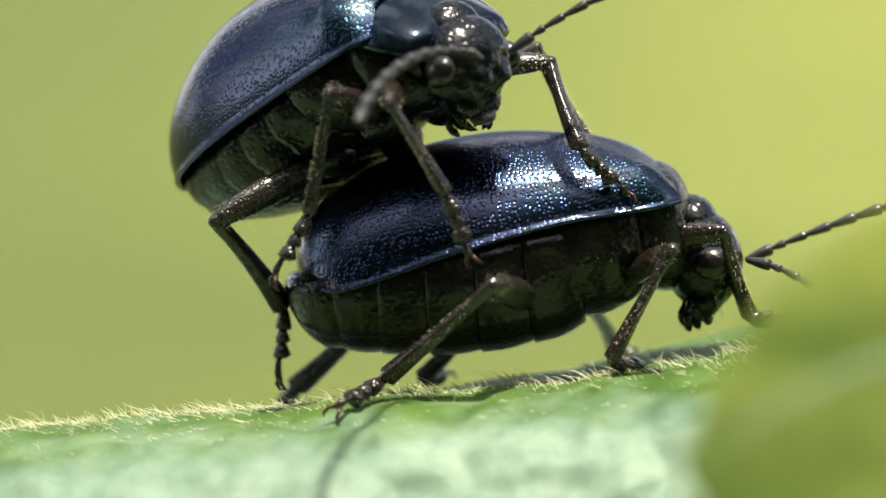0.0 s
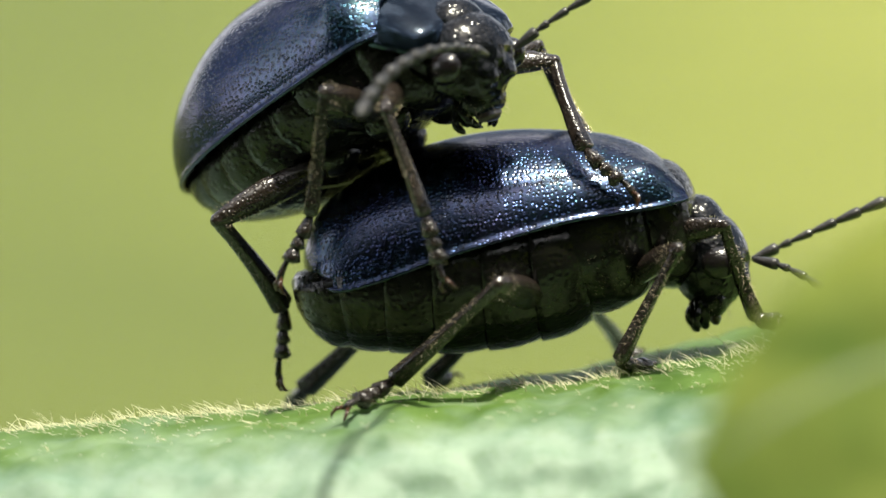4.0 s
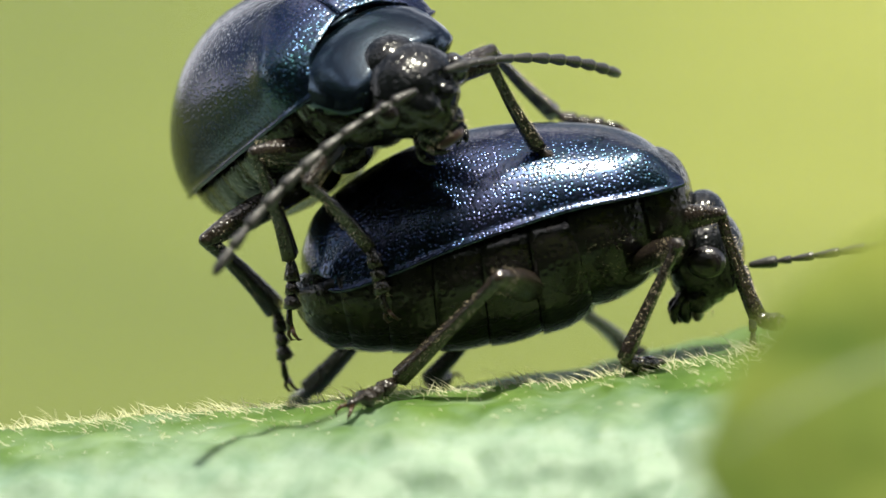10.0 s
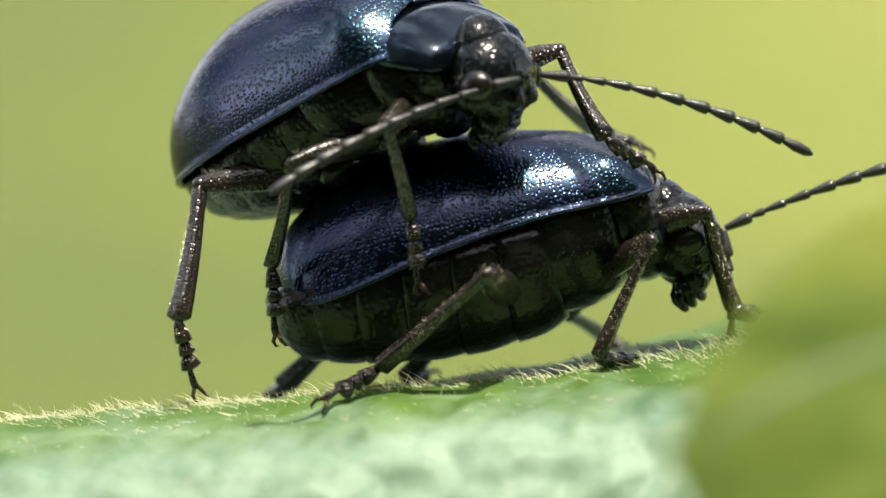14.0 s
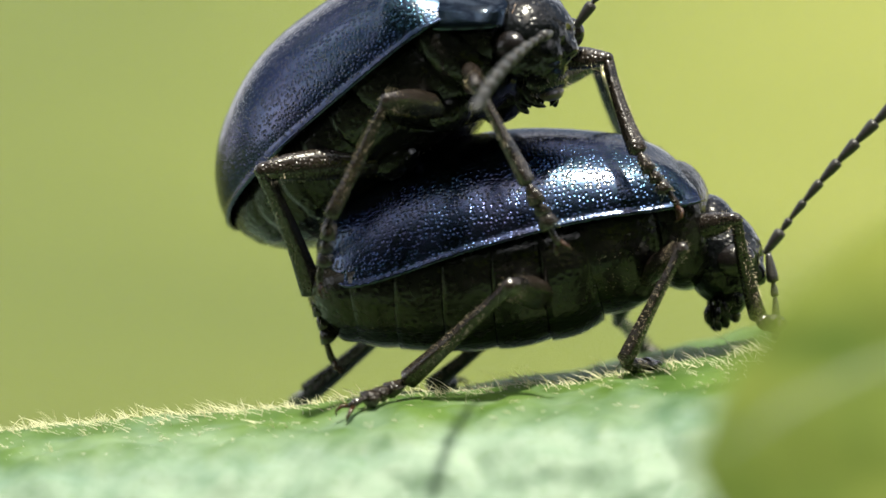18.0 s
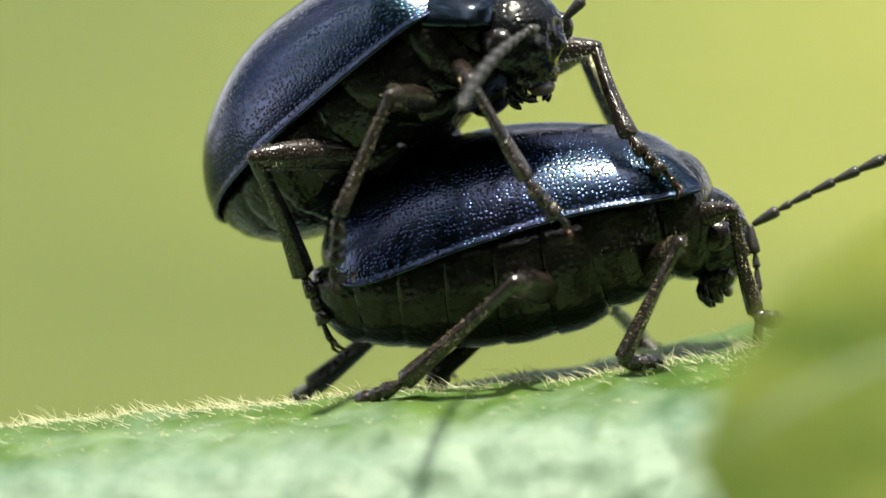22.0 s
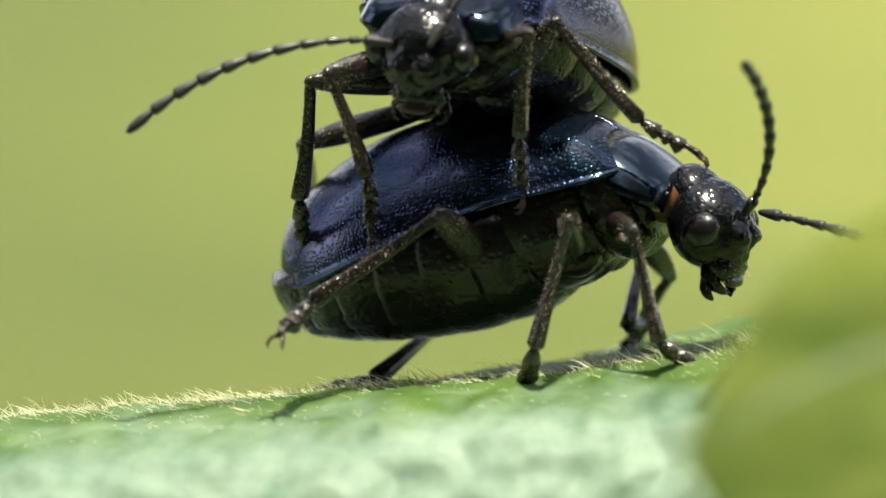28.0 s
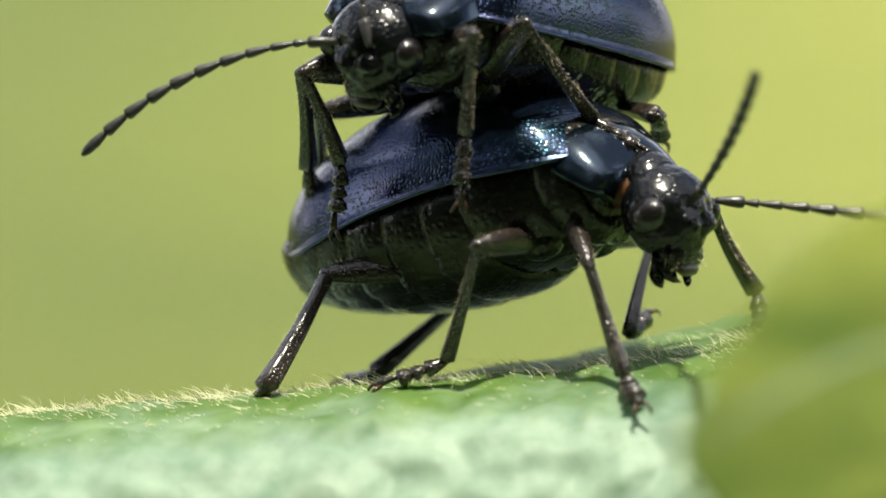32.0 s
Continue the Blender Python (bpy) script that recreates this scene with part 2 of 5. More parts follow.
# ---- ground ----
bm = bmesh.new()
grid = [[bm.verts.new((x, y, -0.9 + 0.02 * noise.noise(Vector((x, y, 0)) * 0.6))) for x in
         [(-1 if i < 0 else 1) * (abs(i) / 30) ** 3 * 900 for i in range(-30, 31)]] for y in
        [(-1 if j < 0 else 1) * (abs(j) / 30) ** 3 * 900 for j in range(-30, 31)]]
for a, b in zip(grid, grid[1:]):
    for i in range(60):
        bm.faces.new((a[i], a[i + 1], b[i + 1], b[i]))
ground = part("ground", bm, mead)
tagged(ground, "sunlit yellow-green meadow far behind the leaf, out of focus", "meadow", kind="structure")


# ---- bushes behind the lens, mirrored in the beetles ----
BUSH_LEAF = leaf_material("dark bush leaf", (0.03, 0.055, 0.014), (0.06, 0.095, 0.025), (0.05, 0.10, 0.015), 0.002)
BARK = material("grey-brown bark", 0.85, 0.0, Base_Color=(0.12, 0.09, 0.065, 1))[0]
wild = random.Random(11)


def bush(x, y, tall, wide):
    whole = new("bush")
    whole.matrix_world = pose(x, y, -0.9)
    tips = []
    for k in range(6):
        a = k * math.pi / 3 + wild.uniform(-0.4, 0.4)
        way = Vector((math.cos(a) * wide * 0.5, math.sin(a) * wide * 0.5, tall * wild.uniform(0.6, 0.8)))
        spots = [Vector((math.cos(a) * 0.06, math.sin(a) * 0.06, -0.05)), way * 0.35 + Vector((0, 0, 0.1)), way * 0.7, way]
        bm = bmesh.new()
        tube(bm, [p * 1000 for p in spots], [32, 24, 15, 5], 7)
        part("limb", bm, BARK, whole)
        tips += spots[1:]
    bm = bmesh.new()
    for k in range(4200):
        c = wild.choice(tips)
        p = c + Vector((wild.gauss(0, wide * 0.2), wild.gauss(0, wide * 0.2), wild.gauss(0, tall * 0.13)))
        p.z = max(0.08, p.z)
        q = Euler((wild.uniform(-1, 1), wild.uniform(-1, 1), wild.uniform(0, 6.3)))
        r = wild.uniform(0.06, 0.13)
        vs = [bm.verts.new(p + q.to_matrix() @ Vector(o) * r) for o in ((-1, 0, 0), (0, -0.5, 0.12), (1, 0, -0.1), (0, 0.5, 0.12))]
        bm.faces.new(vs)
    crown = part("crown", bm, BUSH_LEAF, whole, "dark green leaves")
    tagged(crown, kind="stuff")
    tagged(whole, "tall dense dark green leafy bush at the meadow's edge", "bush", "bushes at the meadow's edge")


for k in range(9):
    a = radians(-68 + 17 * k + wild.uniform(-3, 3))
    bush(4.2 * math.sin(a), -4.2 * math.cos(a), wild.uniform(4.1, 5.2), wild.uniform(1.6, 2.0))

# ---- the leaf under the beetles ----
def leaf_ridge(x):
    """Height of the leaf's crest, mm."""
    c = max(-9.0, min(8.0, x))
    return -1.80 + 0.125 * x + 0.0085 * c * c + 0.0006 * c ** 3 - 0.05 * max(0.0, min(4.5, x + 0.8))


def leaf_side(x, s):
    """Offset (y, z) in mm at s mm across the leaf from its crest; s > 0 comes towards the viewer."""
    fall = 8.5 - 1.5 * max(0.0, min(4.5, x + 0.8))
    y = z = 0.0
    step = 0.25 if s >= 0 else -0.25
    n = int(abs(s) / 0.25)
    for k in range(n + 1):
        d = step if k < n else s - step * n
        at = step * (k + 0.5)
        if at >= 0:
            a = lerp_at([(0, 0), (0.4, 5), (1.6, 8), (1.9, 16), (2.3, 34), (2.9, 46), (8, 50), (12, 50), (30, 50)], at)
        else:
            a = -lerp_at([(0, 2), (0.4, fall), (3.2, fall), (4.5, 14), (8, 28), (30, 40)], -at)
        y -= d * math.cos(radians(a))
        z -= d * math.sin(radians(a))
    return y, z, a


RIDGE_Y = -1.5


def leaf_point(x, s):
    y, z, a = leaf_side(x, s)
    p = Vector((x * 1.0, s * 1.0, 0.3))
    puff = 0.15 * noise.noise(p * 1.0) + 0.08 * noise.noise(Vector((x * 1.6 + s * 0.8, s * 1.9, 5.0))) + 0.09 * noise.noise(p * 2.2) + 0.015 * noise.noise(p * 6.0)
    grow = min(1.0, 0.25 + 0.4 * max(0.0, s))
    rim = 0.06 * noise.noise(Vector((x * 0.8, 4.0, 0))) + 0.03 * noise.noise(Vector((x * 2.5, 9.0, 0)))
    puff *= grow
    return Vector((x, RIDGE_Y + y - puff * math.sin(radians(a)), leaf_ridge(x) + z + puff * math.cos(radians(a)) + rim))


def leaf_blade(bm, spots_x, spots_s, half, at, thick=0.12):
    """Two skins and an edge over a leaf-shaped patch."""
    top, low = [], []
    for x in spots_x:
        a, b = half(x)
        row = [at(x, a + (b - a) * (k / (len(spots_s) - 1)) if spots_s is None else max(a, min(b, k))) for k in spots_s]
        top.append([bm.verts.new(p * MM) for p in row])
        low.append([bm.verts.new((p + Vector((0, 0.35 * thick, -thick))) * MM) for p in row])
    n = len(spots_s)
    for g in (top, low):
        for a, b in zip(g, g[1:]):
            for i in range(n - 1):
                try:
                    bm.faces.new((a[i], a[i + 1], b[i + 1], b[i]))
                except ValueError:
                    pass
    for a, b, c, d in zip(top, top[1:], low, low[1:]):
        for i in (0, n - 1):
            bm.faces.new((a[i], b[i], d[i], c[i]))
    for i in range(n - 1):
        for j in (0, -1):
            bm.faces.new((top[j][i], top[j][i + 1], low[j][i + 1], low[j][i]))


def spread(edge0, edge1, fine0, fine1, step, coarse):
    out, v = [], fine0
    while v < fine1:
        out.append(v)
        v += step
    out.append(fine1)
    v = fine0
    left = []
    while v > edge0:
        v = max(edge0, v - coarse)
        left.append(v)
    v = fine1
    right = []
    while v < edge1:
        v = min(edge1, v + coarse)
        right.append(v)
    return left[::-1] + out + right


def half_leaf(x):
    w = max(0.02, 1 - ((x + 2) / 34.0) ** 2) ** 0.6
    return -20 * w, 20 * w


leaf = new("leaf")
bm = bmesh.new()
leaf_blade(bm, spread(-36, 32, -7.6, 7.6, 0.09, 1.2), spread(-20, 20, -0.8, 8.0, 0.08, 1.1), half_leaf, leaf_point)
blade = part("blade", bm, LEAF, leaf)
# the midrib on the far half, running the length of the leaf
bm = bmesh.new()
xs = [-35 + i * 1.1 for i in range(62)]
tube(bm, [leaf_point(x, -9.0) + Vector((0, 0, 0.15)) for x in xs], [0.25 + 0.5 * (1 - (x + 35) / 68) for x in xs], 8)
part("midrib", bm, VEIN, leaf, "pale raised midrib")
bm = bmesh.new()
foot = leaf_point(-35, -9.0)
tube(bm, [foot, foot + Vector((-6, 1, -1)), foot + Vector((-12, 3, -5)), foot + Vector((-16, 5, -10))], [0.8, 0.85, 0.95, 1.2], 10)
part("petiole", bm, STEM, leaf, "green leaf stalk")
tagged(leaf, "green leaf with fine white down, puckered, slightly folded", "leaf")

# down on the leaf
rng = random.Random(4)
bm = bmesh.new()


def hair(root, way, length, r, bend):
    way = way.normalized()
    spots = [root + way * length * k / 3 + bend * (k / 3) ** 2 * length for k in range(4)]
    q = way.to_track_quat("Z", "X")
    vs = []
    for p, f in zip(spots, (1, 0.85, 0.6, 0.15)):
        vs.append([bm.verts.new((p + q @ Vector((r * f * math.cos(a), r * f * math.sin(a), 0))) * MM) for a in (0, 2.09, 4.19)])
    for a, b in zip(vs, vs[1:]):
        for i in range(3):
            bm.faces.new((a[i], a[(i + 1) % 3], b[(i + 1) % 3], b[i]))


for k in range(2600):
    x = rng.uniform(-7.5, 7.5)
    s = rng.choice((rng.gauss(0.0, 0.25), rng.gauss(0.1, 0.3), rng.uniform(-0.5, 0.3), rng.uniform(-2.5, 0.4), rng.uniform(0.2, 1.9)))
    length = rng.choice((0.06, 0.08, 0.1, 0.14, 0.2, 0.32)) * rng.uniform(0.5, 1.0)
    if s > 1.3:
        length *= 0.6
    way = Vector((rng.gauss(-0.45, 0.45), -0.9 * max(s, -0.3) + rng.gauss(0, 0.35), rng.uniform(0.5, 1.0)))
    hair(leaf_point(x, s) - Vector((0, 0, 0.02)), way, length, rng.uniform(0.006, 0.011), Vector((rng.gauss(-0.3, 0.4), rng.gauss(0, 0.2), -0.15)))
down = part("leaf_hair", bm, HAIR, leaf, "fine white hairs standing on the leaf")
tagged(down, kind="stuff")

# ---- the leaf before the lens ----
front = new("leaf")


def front_point(u, v):
    """u along the leaf from its tip, v across it, mm."""
    p = Vector((u, v, 1.7))
    z = 0.35 * noise.noise(p * 0.45) + 0.1 * noise.noise(p * 1.3) - 0.05 * (v - 1.3) ** 2
    return pose(2.54, -20.00, -0.08, 44, 0, 0) @ Vector((u, v * 1.26, z))


def front_half(u):
    low = -0.95 * (1 - math.exp(-u / 0.35)) + 0.17 * min(u, 5.0) - 0.3 * max(0.0, u - 5.0)
    high = 2.85 * (1 - math.exp(-u / 1.25)) + 0.07 * u
    end = max(0.0, 1 - (u / 30.0) ** 3)
    return low * end, high * end


bm = bmesh.new()
acrosses = [k / 40 for k in range(41)]
tops, lows = [], []
for u in [0.002 + (i / 90) ** 2 * 30 for i in range(91)]:
    a, b = front_half(u)
    tops.append([bm.verts.new(front_point(u, a + (b - a) * k) * MM) for k in acrosses])
    lows.append([bm.verts.new((front_point(u, a + (b - a) * k) + Vector((0, 0.16, -0.1))) * MM) for k in acrosses])
for g in (tops, lows):
    for a, b in zip(g, g[1:]):
        for i in range(40):
            bm.faces.new((a[i], a[i + 1], b[i + 1], b[i]))
for a, b, c, d in zip(tops, tops[1:], lows, lows[1:]):
    for i in (0, 40):
        bm.faces.new((a[i], b[i], d[i], c[i]))
for i in range(40):
    for j in (0, -1):
        bm.faces.new((tops[j][i], tops[j][i + 1], lows[j][i + 1], lows[j][i]))
part("blade", bm, FRONT_LEAF, front)
bm = bmesh.new()
us = [0.3 + k * 0.75 for k in range(38)]
tube(bm, [front_point(u, 0.55 * sum(front_half(u))) + Vector((0, 0.05, 0)) for u in us], [0.05 + 0.012 * u for u in us], 8)
part("midrib", bm, VEIN, front, "pale midrib")
bm = bmesh.new()
foot = front_point(28.4, 0.5 * sum(front_half(28.4)))
tube(bm, [foot, foot + Vector((4, 2, -1)), foot + Vector((9, 6, -6)), foot + Vector((12, 9, -14))], [0.4, 0.5, 0.6, 0.9], 10)
part("petiole", bm, STEM, front, "green leaf stalk")
tagged(front, "olive-green leaf tip close to the lens, out of focus", "leaf")

# the stems that carry both leaves
for name, top in (("stem", leaf_point(-35, -9.0) + Vector((-16, 5, -10))), ("stem", foot + Vector((12, 9, -14)))):
    bm = bmesh.new()
    spots = [top + Vector((0, 0, 14)), top, top * 0.9 + Vector((0, 10, -200)), Vector((top.x * 0.8, top.y + 30, -560)), Vector((top.x * 0.8, top.y + 40, -905))]
    tube(bm, spots, [0.7, 1.3, 1.8, 2.4, 3.0], 12)
    stem = part(name, bm, STEM)
    tagged(stem, "upright green plant stem carrying the leaf", "stem")

# ---- the beetles ----
SEATS = {"fore": (2.35, 0.42, -0.72), "middle": (1.15, 0.62, -0.98), "hind": (-0.05, 0.66, -1.0)}
BONES = {"fore": (1.5, 1.55, 1.0), "middle": (1.65, 1.8, 1.05), "hind": (2.0, 2.1, 1.1)}
ANT = [0.36, 0.19, 0.29, 0.33, 0.345, 0.345, 0.345, 0.345, 0.345, 0.345, 0.42]
NECK = Vector((3.0, 0.0, 0.1))
HINGE = Vector((2.12, 0.0, 0.55))
# half width and height of the wing cases, and half width of the belly, along the body
UNDER_FORM = {
    "half": [(-3.12, 0.1), (-3.05, 0.72), (-2.75, 1.2), (-2.0, 1.56), (-1.0, 1.72), (0.2, 1.66), (1.4, 1.48), (1.95, 1.3), (2.2, 1.02)],
    "high": [(-3.12, 0.3), (-3.06, 0.48), (-2.75, 0.92), (-2.0, 1.29), (-1.1, 1.49), (0.0, 1.46), (1.2, 1.16), (1.7, 0.92), (1.95, 0.72), (2.12, 0.48), (2.2, 0.3)],
    "plate": (-0.25, -0.1),
    "rim": [(-3.12, 0.24), (-3.06, 0.1), (-2.9, -0.08), (-2.65, -0.2), (-2.0, -0.17), (-1.0, -0.04), (0.6, 0.06), (1.8, 0.0), (2.2, 0.02)],
    "belly": [(-3.34, 0.3), (-3.26, 0.72), (-3.0, 1.06), (-2.6, 1.3), (-2.0, 1.52), (-1.0, 1.66), (0.2, 1.6), (1.4, 1.4)],
    "deep": [(-3.34, 0.42), (-3.1, 0.62), (-2.6, 0.76), (-2.0, 0.87), (-1.2, 1.0), (-0.6, 1.07), (0.2, 1.08), (0.7, 1.0)],
    "top": [(-3.36, 0.05), (-3.22, 0.16), (-2.95, 0.2), (-2.6, 0.12), (-1.8, 0.2), (0.7, 0.12)],
}
UPPER_FORM = {
    "half": [(-3.16, 0.08), (-3.04, 0.7), (-2.6, 1.28), (-2.0, 1.62), (-1.0, 1.79), (0.2, 1.70), (1.4, 1.50), (1.95, 1.3), (2.2, 1.02)],
    "high": [(-3.16, 0.05), (-3.04, 0.52), (-2.6, 1.08), (-2.0, 1.48), (-1.0, 1.76), (0.2, 1.68), (1.4, 1.36), (1.95, 1.02), (2.2, 0.7)],
    "plate": (0.0, -0.02),
    "rim": [(-3.16, 0.0), (0.0, 0.0), (2.2, 0.0)],
    "belly": [(-3.1, 0.1), (-2.98, 0.64), (-2.6, 1.16), (-2.0, 1.48), (-1.0, 1.66), (0.2, 1.6), (1.4, 1.42)],
    "deep": [(-3.1, 0.3), (-2.4, 0.68), (-1.2, 1.0), (-0.9, 1.0), (0.7, 0.8)],
    "top": [(-3.1, 0.06), (-2.6, 0.16), (0.7, 0.12)],
}


def curve_at(table, x):
    """Catmull-Rom through a small table."""
    if x <= table[0][0]:
        return table[0][1]
    if x >= table[-1][0]:
        return table[-1][1]
    for i in range(len(table) - 1):
        if x <= table[i + 1][0]:
            p1, p2 = table[i], table[i + 1]
            p0, p3 = table[max(i - 1, 0)], table[min(i + 2, len(table) - 1)]
            s = (x - p1[0]) / (p2[0] - p1[0])
            m1 = (p2[1] - p0[1]) / max(1e-6, p2[0] - p0[0]) * (p2[0] - p1[0])
            m2 = (p3[1] - p1[1]) / max(1e-6, p3[0] - p1[0]) * (p2[0] - p1[0])
            return (2 * s ** 3 - 3 * s * s + 1) * p1[1] + (s ** 3 - 2 * s * s + s) * m1 + (-2 * s ** 3 + 3 * s * s) * p2[1] + (s ** 3 - s * s) * m2
    return table[-1][1]


def elytron(side, beetle, form):
    """One wing case: a domed shell with a rolled rim."""
    bm = bmesh.new()
    n, k = 64, 26
    tail = form["half"][0][0]
    outer, inner = [], []
    for i in range(n + 1):
        f = i / n
        x = tail + (2.2 - tail) * (0.5 - 0.5 * math.cos(math.pi * f))
        w, h = curve_at(form["half"], x), curve_at(form["high"], x)
        low = curve_at(form["rim"], x)
        row, row2 = [], []
        for j in range(k + 1):
            a = j / k * math.pi / 2
            y = w * math.sin(a) ** 1.04
            z = low + (h - low) * max(0.0, math.cos(a)) ** 1.04
            if j == 0:
                y, z = 0.006, z - 0.02
            x2 = x + 0.03 * (1 - math.cos(a)) * max(0.0, (x - 1.2)) - 0.05 * max(0.0, x - 1.6) * math.cos(a)
            hump = 0.07 * math.exp(-((x - 1.75) / 0.3) ** 2 - ((a - 1.0) / 0.3) ** 2)
            row.append(Vector((x2, side * (y + hump), z + hump)))
            row2.append(Vector((x2, side * max(0.006, y * 0.965 - 0.02), z * 0.965 - 0.03)))
        # rolled rim
        row.append(Vector((x2, side * (w + 0.025), low - 0.012)))
        row.append(Vector((x2, side * (w + 0.04), low - 0.04)))
        row.append(Vector((x2, side * (w + 0.02), low - 0.07)))
        row.append(Vector((x2, side * (w * 0.97 - 0.02), low - 0.06)))
        outer.append(row)
        inner.append(row2)
    o = [[bm.verts.new(p * MM) for p in r] for r in outer]
    q = [[bm.verts.new(p * MM) for p in r] for r in inner]
    m = len(o[0])
    for a, b in zip(o, o[1:]):
        for j in range(m - 1):
            bm.faces.new((a[j], a[j + 1], b[j + 1], b[j]))
    for a, b in zip(q, q[1:]):
        for j in range(k):
            bm.faces.new((a[j], b[j], b[j + 1], a[j + 1]))
    for a, b, c, d in zip(o, o[1:], q, q[1:]):
        bm.faces.new((a[0], b[0], d[0], c[0]))
        bm.faces.new((a[-1], b[-1], d[k], c[k]))
    for i in (0, n):
        bm.faces.new(o[i] + q[i][::-1])
    return part("elytron", bm, ELYTRA, beetle, "finely punctured metallic blue wing case")


def belly_segment(x0, x1, swell, form, beetle):
    """One ring of the abdomen, solid, with side plates."""
    rings = []
    for i in range(9):
        f = i / 8
        x = x0 + (x1 - x0) * f
        w = curve_at(form["belly"], x)
        fall = swell * min(1.0, w / 1.1) ** 0.5 * curve_at(form["deep"], x)
        lip = 0.965 + 0.04 * math.sin(math.pi * min(1.0, (1 - f) * 1.25) * 0.62)
        lean = lerp_at([(-3.0, 0.0), (-1.7, 0.24), (-0.5, 0.22), (0.62, 0.0)], x)
        ring = []
        for j in range(29):
            a = radians(-98 + 196 * j / 28)
            fold = 1 - 0.045 * math.exp(-((abs(a) - 1.02) / 0.07) ** 2) - 0.03 * math.exp(-((abs(a) - 0.62) / 0.06) ** 2)
            y = w * math.copysign(abs(math.sin(a)) ** 0.85, a) * lip * fold
            z = -0.05 - fall * max(0.0, math.cos(a)) ** 0.8 * lip * fold
            ring.append((x - lean * max(0.0, math.cos(a)) ** 0.7, y, z))
        top = lerp_at(form["top"], x)
        ring += [(x, w * 0.96 * math.cos(b), top * math.sin(b)) for b in [k * math.pi / 8 for k in range(1, 8)]]
        rings.append(ring)
    bm = bmesh.new()
    rings_mesh(bm, rings)
    return part("abdomen_segment", bm, BELLY, beetle)


def sternum(x0, x1, wide, deep, name, beetle):
    rings = []
    for i in range(9):
        f = i / 8
        x = x0 + (x1 - x0) * f
        g = 0.9 + 0.12 * math.sin(math.pi * f)
        ring = []
        for j in range(25):
            a = radians(-105 + 210 * j / 24)
            dent = 1 - 0.06 * math.exp(-(a / 0.08) ** 2) - 0.05 * math.exp(-((abs(a) - 0.9) / 0.08) ** 2)
            ring.append((x, wide(f) * math.sin(a) * g, 0.05 - deep(f) * max(0.0, math.cos(a)) ** 0.7 * g * dent + 0.1 * min(0.0, math.cos(a))))
        ring.append((x, 0, 0.3))
        rings.append(ring)
    bm = bmesh.new()
    rings_mesh(bm, rings)
    return part(name, bm, BELLY, beetle)


def pronotum(beetle):
    """The neck shield: a saddle with beaded side edges."""
    bm = bmesh.new()
    n, k = 26, 30
    top, low = [], []
    for i in range(n + 1):
        f = i / n
        x = 2.08 + 1.16 * f
        w = 1.16 * (1 - 0.05 * (1 - f) ** 2 - 0.22 * f ** 3) * (1 if f < 0.93 else 1 - 2.2 * (f - 0.93))
        w *= 1 - 0.13 * max(0.0, 1 - f / 0.2) ** 2 - 0.10 * max(0.0, (f - 0.8) / 0.2) ** 2
        row, row2 = [], []
        for j in range(k + 1):
            a = (-1 + 2 * j / k) * math.pi / 2
            arch = math.cos(a) ** 0.75
            bulge = 0.9 + 0.10 * math.sin(math.pi * min(1, f * 0.9 + 0.1))
            z = -0.02 + (0.68 - 0.24 * f ** 1.6) * arch * bulge - 0.06 * f
            y = w * math.sin(a)
            xx = x - 0.16 * f * math.cos(a) ** 4 + 0.07 * (1 - f) * (1 - abs(math.sin(a)))
            lip = 0.045 if j in (0, k) else (0.02 if j in (1, k - 1) else 0.0)
            row.append(Vector((xx, y + math.copysign(lip, y), z + lip * 0.6 - (0.035 if i in (0, n) else 0))))
            row2.append(Vector((xx, y * 0.93, z - 0.07)))
        top.append(row)
        low.append(row2)
    o = [[bm.verts.new(p * MM) for p in r] for r in top]
    q = [[bm.verts.new(p * MM) for p in r] for r in low]
    for g in (o, q):
        for a, b in zip(g, g[1:]):
            for j in range(k):
                bm.faces.new((a[j], a[j + 1], b[j + 1], b[j]))
    for a, b, c, d in zip(o, o[1:], q, q[1:]):
        for j in (0, k):
            bm.faces.new((a[j], b[j], d[j], c[j]))
    for j in range(k):
        for i in (0, n):
            bm.faces.new((o[i][j], o[i][j + 1], q[i][j + 1], q[i][j]))
    return part("pronotum", bm, PRONOTUM, beetle, "glossy blue-black neck shield with a beaded edge")


